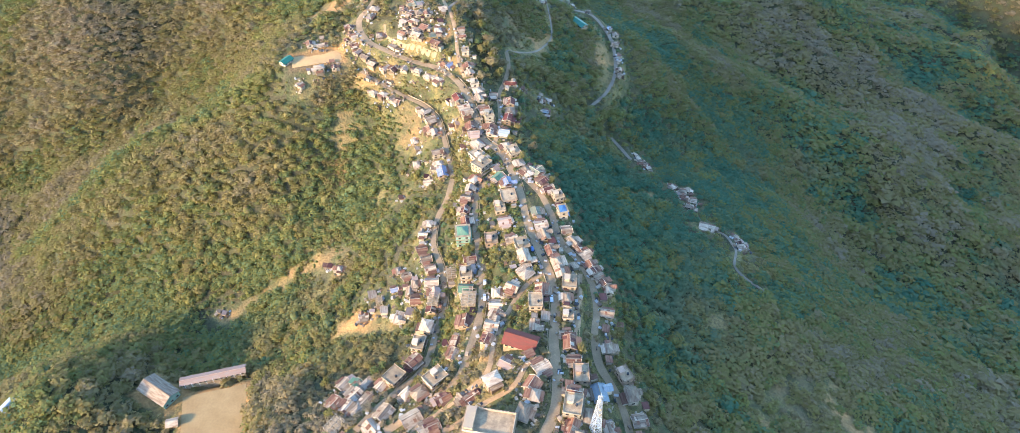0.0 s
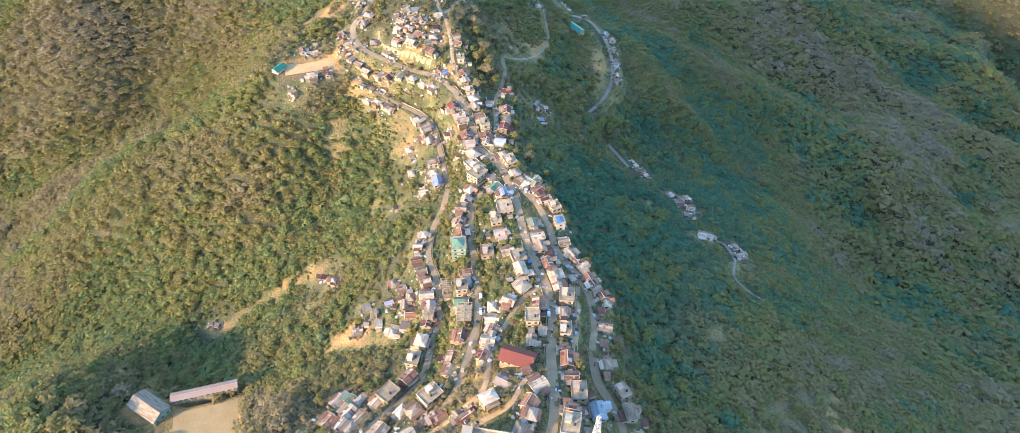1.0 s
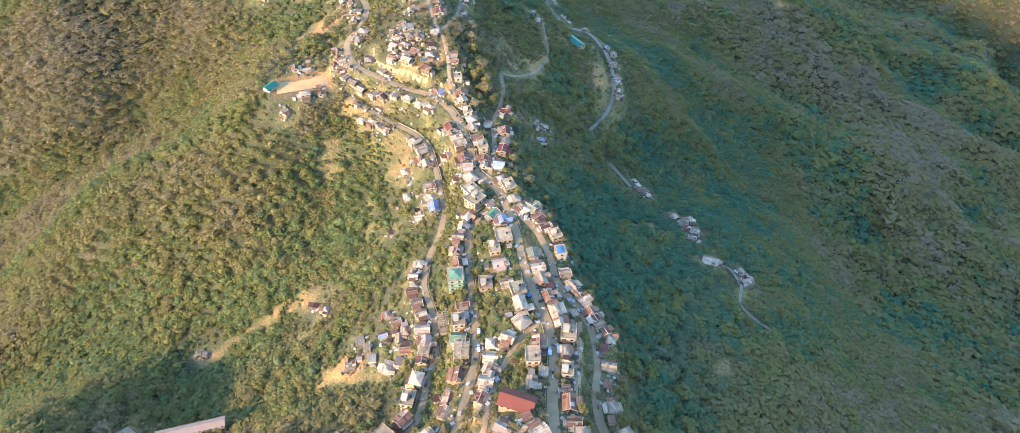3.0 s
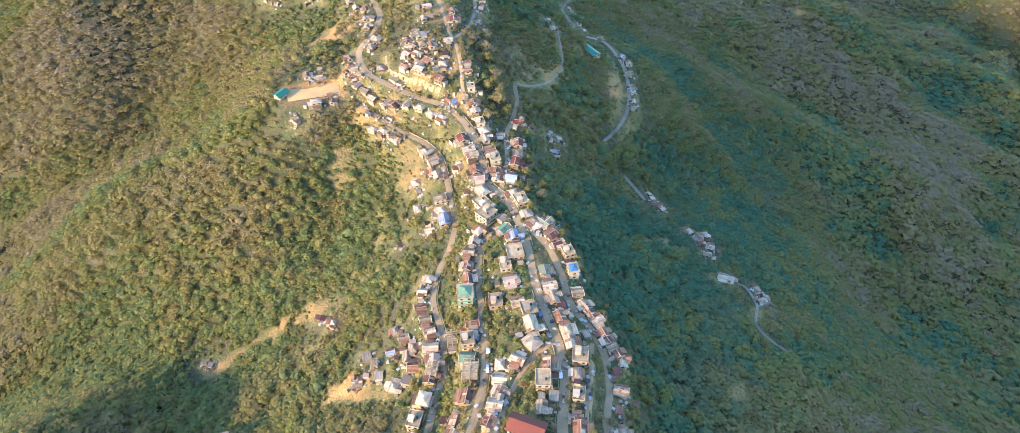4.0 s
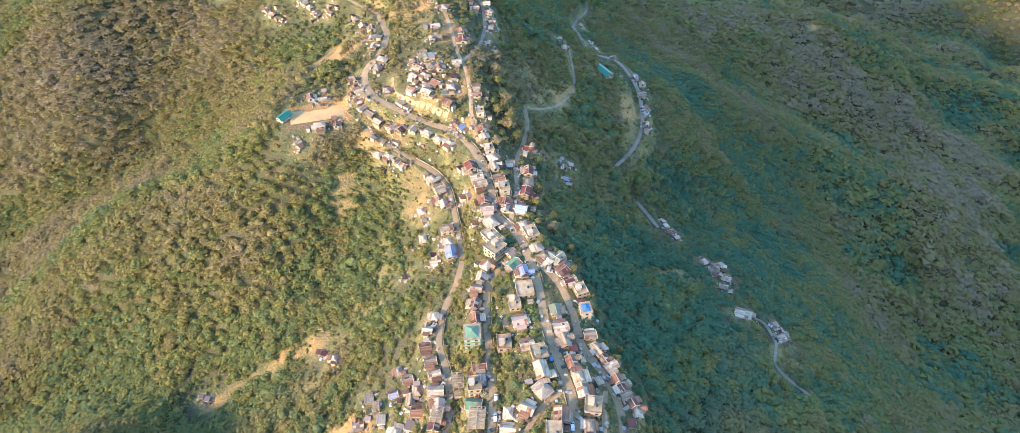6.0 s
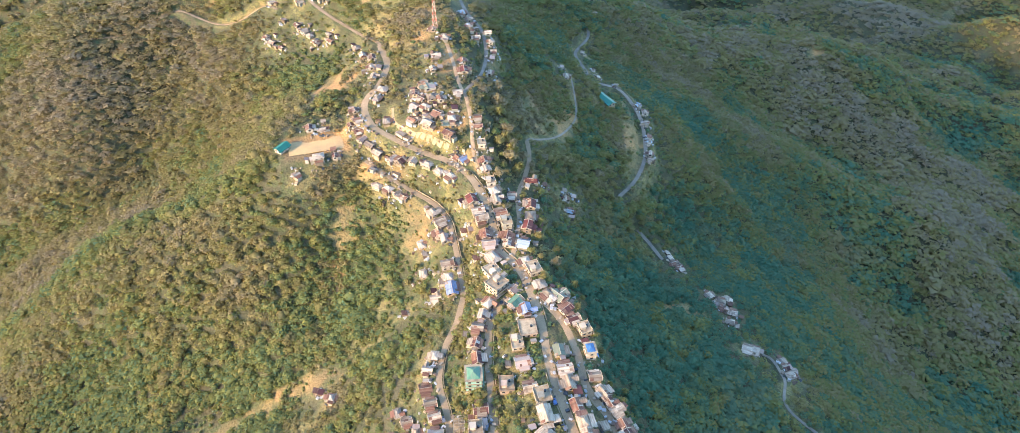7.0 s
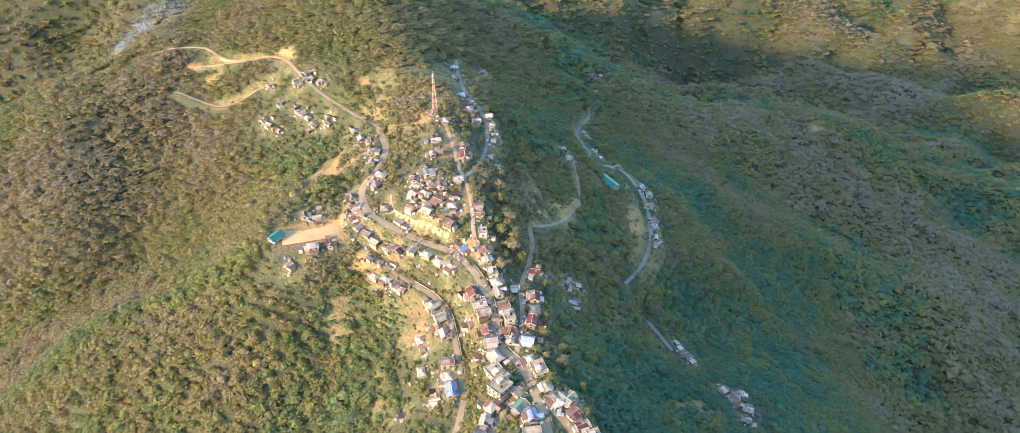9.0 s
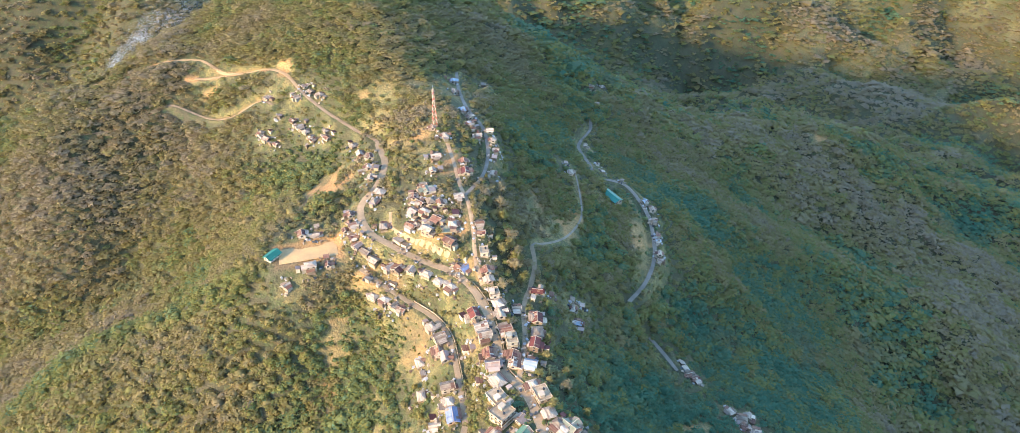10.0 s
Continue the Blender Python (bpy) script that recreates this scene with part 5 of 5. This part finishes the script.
def woods(name, x, y, radius, kinds, seed, label, tall=1.0, drier=0.0):
    r = np.random.RandomState(seed)
    z = ground(x, y)
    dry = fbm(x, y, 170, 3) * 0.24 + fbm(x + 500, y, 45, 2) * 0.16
    # sunlit west slopes are toned yellower, to offset their bluish self-shade
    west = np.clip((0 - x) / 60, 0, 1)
    # how far the land around stands higher; hollows get a darker, bluer green
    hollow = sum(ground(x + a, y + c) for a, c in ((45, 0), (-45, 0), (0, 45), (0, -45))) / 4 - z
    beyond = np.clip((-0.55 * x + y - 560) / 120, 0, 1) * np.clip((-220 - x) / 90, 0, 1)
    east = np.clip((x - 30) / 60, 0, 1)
    # paler dry scrub to the east, also standing in for haze over shaded slopes
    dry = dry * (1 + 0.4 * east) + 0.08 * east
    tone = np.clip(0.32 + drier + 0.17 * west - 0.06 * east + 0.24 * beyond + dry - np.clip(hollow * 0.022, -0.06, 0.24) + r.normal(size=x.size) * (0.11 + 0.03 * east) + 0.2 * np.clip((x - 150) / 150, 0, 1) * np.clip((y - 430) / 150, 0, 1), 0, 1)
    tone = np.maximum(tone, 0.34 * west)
    brow = np.clip(1.5 - along(x, y, RIB)[0] / 13, 0, 1) * np.clip((-165 - x) / 30, 0, 1)  # brighter yellow-green along the spur's crest
    tone = tone + brow * (np.clip(0.4 + r.normal(size=x.size) * 0.05, 0.3, 0.5) - tone)
    which = r.randint(0, len(kinds), x.size)
    turn = r.uniform(0, 2 * np.pi, x.size)
    all_v, all_f, all_t, base = [], [], [], 0
    for k, (cv, cf) in enumerate(kinds):
        m = which == k
        c, s = np.cos(turn[m])[:, None], np.sin(turn[m])[:, None]
        rad, hi = radius[m][:, None], (radius[m] * r.uniform(0.45, 0.72, m.sum()) * tall)[:, None]
        vx = x[m][:, None] + rad * (cv[:, 0] * c - cv[:, 1] * s)
        vy = y[m][:, None] + rad * (cv[:, 0] * s + cv[:, 1] * c)
        vz = z[m][:, None] + hi * (cv[:, 2] + 0.75)
        n = m.sum()
        all_v.append(np.stack([vx, vy, vz], -1).reshape(-1, 3))
        all_f.append((cf[None] + (np.arange(n) * len(cv))[:, None, None]).reshape(-1, 3) + base)
        jit = np.repeat(r.normal(size=(n, (len(cv) + 2) // 3)) * 0.07, 3, 1)[:, :len(cv)]
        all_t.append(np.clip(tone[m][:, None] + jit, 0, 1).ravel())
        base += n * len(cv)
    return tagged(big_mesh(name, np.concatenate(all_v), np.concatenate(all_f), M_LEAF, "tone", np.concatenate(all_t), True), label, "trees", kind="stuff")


def grid_value(x, y, table):
    i, j = np.clip(np.searchsorted(XS, x), 0, len(XS) - 1), np.clip(np.searchsorted(YS, y), 0, len(YS) - 1)
    return table[j, i]


NEAR_KINDS = [crown(20 + k, 112, leaf=0.165, solid=0.7) for k in range(9)]
FAR_KINDS = [crown(60 + k, 62, 0, leaf=0.215) for k in range(7)]
HILL_KINDS = [crown(70 + k, 38, 0, leaf=0.3) for k in range(7)]
DISTANT_KINDS = [crown(90 + k, 8, 0, leaf=0.6) for k in range(5)]
SHRUB_KINDS = [crown(120 + k, 24, leaf=0.3, solid=0.6) for k in range(5)]
r0 = np.random.RandomState(3)


upper_points = np.concatenate([p for p in (route_points, home_points)])
upper_points = upper_points[upper_points[:, 1] > 700]


def in_sight(x, y):
    """The wedge of land that opens ahead of the ridge."""
    return (x > -0.72 * y - 180) & (x < 0.92 * y + 180)


x, y = scatter(-520, 330, 140, 860, 4.7, 8)
keep = in_sight(x, y)
x, y = x[keep], y[keep]
open_ground = grid_value(x, y, BARE)
rd, hd = grid_value(x, y, road_d), grid_value(x, y, home_d)
keep = (rd > np.where(x > 70, 3.6, 5.4)) & (hd > 5.8) & (r0.rand(x.size) + np.clip(open_ground * 3, 0, 1) * 0.4 * fbm(x, y, 24, 3) > open_ground * 1.3)
for pad in PADS:
    keep &= in_pad(x, y, pad, 1.5) > 0
for tree_x, tree_y in ((5.5, 209), (-9, 159.5), (65, 621)):
    keep &= np.hypot(x - tree_x, y - tree_y) > 12
x, y = x[keep], y[keep]
size = np.minimum(np.exp(r0.normal(size=x.size) * 0.28), 1.6) * np.where((x > -270) & (x < 115) & (y < 640), 4.7, 5.3) * np.clip(np.minimum(hd[keep] / 28, rd[keep] / 12), 0.45, 1) * (1 - 0.55 * open_ground[keep])
inner = (x > -270) & (x < 115) & (y < 640)
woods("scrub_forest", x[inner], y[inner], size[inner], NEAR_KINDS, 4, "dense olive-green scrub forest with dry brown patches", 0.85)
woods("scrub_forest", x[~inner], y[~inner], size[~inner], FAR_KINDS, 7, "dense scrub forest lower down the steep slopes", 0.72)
# low shrubs between the houses and on the grassy slope
x, y = scatter(-150, 80, 140, 640, 2.0, 21)
open_ground, rd, hd = grid_value(x, y, BARE), grid_value(x, y, road_d), grid_value(x, y, home_d)
patch = fbm(x, y, 26, 3)
keep = (open_ground > 0.08) & (rd > 3.4) & (hd > 3.5) & (r0.rand(x.size) < np.clip(0.98 + 1.2 * patch - 0.6 * open_ground, 0.08, 0.98))
for pad in PADS:
    keep &= in_pad(x, y, pad, 0.5) > 0
for tree_x, tree_y in ((5.5, 209), (-9, 159.5)):
    keep &= np.hypot(x - tree_x, y - tree_y) > 11
x, y = x[keep], y[keep]
woods("shrubs", x, y, np.clip(np.exp(r0.normal(size=x.size) * 0.5 + 0.5 * patch[keep]), 0.3, 2.4) * np.where(hd[keep] < 7, 0.95, 1.5), SHRUB_KINDS, 14, "low yellow-green shrubs and weeds between the houses", 0.9, 0.2)
for x, y, radius, label in ((*scatter(-950, 1100, 120, 1120, 7.6, 9), 7.0, "blue-green forest on the far slopes"), (*scatter(-1200, 1500, 1120, 1560, 11.5, 12), 7.6, "forest on slopes beyond the side valley")):
    keep = ~((x > -520) & (x < 330) & (y < 860)) & in_sight(x, y)
    x, y = x[keep], y[keep]
    keep = r0.rand(x.size) > grid_value(x, y, BARE) * 0.9
    x, y = x[keep], y[keep]
    lane = np.abs(x) < 500
    lane[lane] = nearest(x[lane], y[lane], upper_points) < 7.5
    x, y = x[~lane], y[~lane]
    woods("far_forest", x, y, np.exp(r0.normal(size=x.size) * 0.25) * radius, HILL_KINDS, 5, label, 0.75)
x, y = scatter(-1200, 2200, 1560, 2800, 12.0, 10)
keep = in_sight(x, y) & (r0.rand(x.size) < 0.85 + 0.5 * fbm(x, y, 140, 3))
x, y = x[keep], y[keep]
woods("distant_forest", x, y, np.exp(r0.normal(size=x.size) * 0.3) * 9.5, DISTANT_KINDS, 6, "distant dry scrub across the valley", 0.5, 0.12)

# ---- village trees ----
def tree_mesh(seed, tone):
    v, f = crown(seed, 150, leaf=0.17)
    me = bpy.data.meshes.new("crown")
    me.from_pydata([tuple(p * (1, 1, 0.95)) for p in v], [], [tuple(int(i) for i in q) for q in f])
    at = me.attributes.new("tone", "FLOAT", "POINT")
    r = np.random.RandomState(seed)
    at.data.foreach_set("value", np.clip(tone + r.normal(size=len(v)) * 0.06, 0, 1).astype(np.float32))
    me.materials.append(M_LEAF)
    return me


def trunk_mesh():
    """A tapered, slightly bent trunk that forks into three limbs."""
    v, f = [], []
    path = [((0, 0, -0.4), 0.11), ((0.03, 0.02, 0.3), 0.085), ((0.06, -0.02, 0.8), 0.065)]
    tips = [((0.35, 0.2, 1.3), 0.02), ((-0.3, 0.25, 1.35), 0.02), ((0.05, -0.4, 1.3), 0.02)]
    for (a, ra), (c, rc) in list(zip(path[:-1], path[1:])) + [(path[-1], t) for t in tips]:
        n = len(v)
        for p, r in ((a, ra), (c, rc)):
            v += [(p[0] + r * math.cos(k * math.pi / 3), p[1] + r * math.sin(k * math.pi / 3), p[2]) for k in range(6)]
        f += [(n + k, n + (k + 1) % 6, n + 6 + (k + 1) % 6, n + 6 + k) for k in range(6)]
    me = bpy.data.meshes.new("trunk")
    me.from_pydata(v, [], f)
    me.materials.append(M_BARK)
    return me


TRUNK = trunk_mesh()
KINDS = {"green": [tree_mesh(300 + k, 0.32) for k in range(3)], "olive": [tree_mesh(310 + k, 0.5) for k in range(3)], "yellow-green": [tree_mesh(320, 0.6)], "dry brown": [tree_mesh(330, 0.88)]}


def village_tree(x, y, radius, hue, turn):
    ob = new("tree")
    ob.matrix_basis = pose(x, y, float(ground(x, y)), 0, 0, turn) @ Matrix.Scale(radius, 4)
    tagged(ob, f"{hue} broadleaf tree standing between village houses", "tree", "village trees")
    for name, me, z in (("trunk", TRUNK, 0), ("crown", KINDS[hue][int(turn) % len(KINDS[hue])], 1.35)):
        child = new(name, me)
        child.parent = ob
        child.matrix_local = Matrix.Translation((0, 0, z))


for x, y, radius, hue in ((27, 348, 3.0, "yellow-green"), (35.9, 206.3, 3.6, "yellow-green"), (38.8, 200, 3.2, "olive"), (-17, 328, 3.2, "yellow-green"),
                          (8, 366, 3.2, "yellow-green"), (-22.5, 481, 4.2, "yellow-green"), (-17, 495, 5.0, "dry brown"), (-12.5, 478, 4.8, "olive"), (-21, 452, 4.0, "dry brown"),
                          (15.6, 383, 3.6, "dry brown"), (17, 397, 3.0, "yellow-green"), (-54, 253, 4.0, "yellow-green"), (-9, 277, 3.6, "olive"), (-25, 284, 3.0, "olive"),
                          (-24.7, 541.8, 5.0, "dry brown"), (-25.9, 523.9, 4.6, "dry brown"), (-21.8, 511.3, 4.5, "olive"), (-19.6, 499.9, 4.2, "green"), (-16.9, 487.3, 4.6, "yellow-green"), (-12.4, 481.8, 5.2, "dry brown"), (-14.3, 470.4, 5.0, "dry brown"), (-8.1, 467.0, 4.4, "olive"), (-9.9, 494.7, 4.0, "olive"), (-5.6, 479.4, 4.6, "dry brown")):
    village_tree(x, y, radius, hue, rng.uniform(0, 360))
tx, ty = scatter(-120, 70, 160, 620, 11, 33)
th, tr = grid_value(tx, ty, home_d), grid_value(tx, ty, road_d)
for x, y in zip(tx[(th > 6.5) & (tr > 4.5) & (th < 22)], ty[(th > 6.5) & (tr > 4.5) & (th < 22)]):
    if rng.random() < 0.45 and np.hypot(x - 5.5, y - 209) > 13 and np.hypot(x + 9, y - 159) > 15:
        village_tree(float(x), float(y), rng.uniform(1.7, 3.3), rng.choice(("green", "olive", "olive", "yellow-green")), rng.uniform(0, 360))

# ---- vehicles ----
CAR_PAINT = [material("white_car_paint", (0.6, 0.6, 0.6), 0.3), material("grey_car_paint", (0.12, 0.12, 0.13), 0.3), material("blue_car_paint", (0.08, 0.14, 0.3), 0.3)]
M_RUBBER = material("tyre_rubber", (0.03, 0.03, 0.03), 0.8)


def car(x, y, turn, paint, length, label):
    ob = new("car")
    ob.matrix_basis = pose(x, y, float(ground(x, y)) + 0.3, 0, 0, turn)
    tagged(ob, label, "car", "parked cars")
    a, w = length / 2, 0.85
    prof = [(-a, 0.35), (-a, 0.85), (-a * 0.82, 1.0), (-a * 0.6, 1.5), (a * 0.2, 1.5), (a * 0.48, 1.0), (a * 0.95, 0.85), (a, 0.35)]
    n = len(prof)
    v = [(p, -w, q) for p, q in prof] + [(p, w, q) for p, q in prof]
    f = [tuple(range(n)), tuple(range(2 * n - 1, n - 1, -1))] + [(k, n + k, n + (k + 1) % n, (k + 1) % n) for k in range(n)]
    part("body", v, [q[::-1] for q in f], CAR_PAINT[paint], ob)
    part("windscreen", [(a * 0.22, -w + 0.1, 1.47), (a * 0.22, w - 0.1, 1.47), (a * 0.47, w - 0.1, 1.05), (a * 0.47, -w + 0.1, 1.05), (a * 0.27, -w + 0.1, 1.52), (a * 0.27, w - 0.1, 1.52), (a * 0.52, w - 0.1, 1.08), (a * 0.52, -w + 0.1, 1.08)],
         [(0, 1, 2, 3), (7, 6, 5, 4), (0, 4, 5, 1), (1, 5, 6, 2), (2, 6, 7, 3), (3, 7, 4, 0)], M_GLASS, ob)
    for s in (-1, 1):
        part("side_window", *boxes((-a * 0.55, a * 0.22, s * (w + 0.005) - 0.01, s * (w + 0.005) + 0.01, 1.05, 1.4)), M_GLASS, ob)
        for u in (-0.62, 0.62):
            ring = [(u * a + 0.32 * math.cos(k * math.pi / 5), 0.32 + 0.32 * math.sin(k * math.pi / 5)) for k in range(10)]
            v = [(p, s * (w - 0.18), q) for p, q in ring] + [(p, s * (w + 0.04), q) for p, q in ring]
            part("wheel", v, [(k, (k + 1) % 10, 10 + (k + 1) % 10, 10 + k) for k in range(10)] + [tuple(range(10)), tuple(range(19, 9, -1))], M_RUBBER, ob)


for x, y, turn, paint, length in ((-21, 282.5, 84, 0, 3.9), (-20.2, 273, 84, 1, 3.9), (-14.4, 264.5, 92, 0, 3.7), (-14.2, 253, 92, 0, 4.2), (22.3, 243, 92, 0, 4.6),
                                  (17, 268, 105, 1, 3.9), (12.8, 283, 105, 2, 3.8), (-43.2, 283, 108, 1, 3.7), (-42, 268, 98, 0, 3.8)):
    car(x, y, turn, paint, length, f"{('white', 'dark grey', 'blue')[paint]} small car parked at the edge of the village road")

# ---- yard clutter ----
r0 = np.random.RandomState(77)
v, f = [], []
for _, x, y, turn, size, kind in HOMES:
    for k in range(9):
        a, q = r0.uniform(0, 2 * np.pi), size * r0.uniform(0.55, 1.0)
        cx, cy = x + q * math.cos(a), y + q * math.sin(a)
        w, d, h = r0.uniform(0.3, 1.1), r0.uniform(0.3, 1.1), r0.uniform(0.3, 1.3)
        z = float(ground(cx, cy))
        p, g = box(-w, w, -d, d, -0.4, h, len(v))
        c, s = math.cos(a), math.sin(a)
        v += [(cx + c * m - s * o, cy + s * m + c * o, z + n) for m, o, n in p]
        f += g
clutter = part("yard_clutter", v, f, island_material("yard_clutter"))
tagged(clutter, "crates, drums, firewood and tin sheets around the houses", "clutter", kind="stuff")


# ---- smoke of a brush fire ----
M_SMOKE = material("thin_smoke", (0.6, 0.62, 0.66), 1.0, vary=0.05)
r0 = np.random.RandomState(41)
n = 60000
u = r0.rand(n)**1.25  # how far each fleck has drifted
foot = np.array((-432.0, 768.0, float(ground(-432, 768)) + 2))
width = (4 + 34 * u)[:, None]
puff = np.stack([fbm(u * 160 + 70 * k, u * 60 - 40 * k, 22, 3) for k in range(3)], 1) * width * 0.7
p = foot + u[:, None]**np.array((1.1, 1.0, 0.8)) * np.array((62.0, 175.0, 46.0)) + puff + r0.normal(size=(n, 3)) * width * (0.32, 0.5, 0.3)
p[:, 2] = np.maximum(p[:, 2], ground(p[:, 0], p[:, 1]) + 1)
a, c = r0.normal(size=(n, 3)), r0.normal(size=(n, 3))
q = (0.07 + 0.07 * r0.rand(n))[:, None]
a, c = a / np.linalg.norm(a, axis=1)[:, None] * q, c / np.linalg.norm(c, axis=1)[:, None] * q
tagged(big_mesh("smoke", np.stack([p + a, p - a * 0.6 + c, p - a * 0.5 - c], 1).reshape(-1, 3), np.arange(3 * n).reshape(-1, 3), M_SMOKE),
       "thin pale smoke of a brush fire drifting off the hillside", "smoke", kind="stuff")
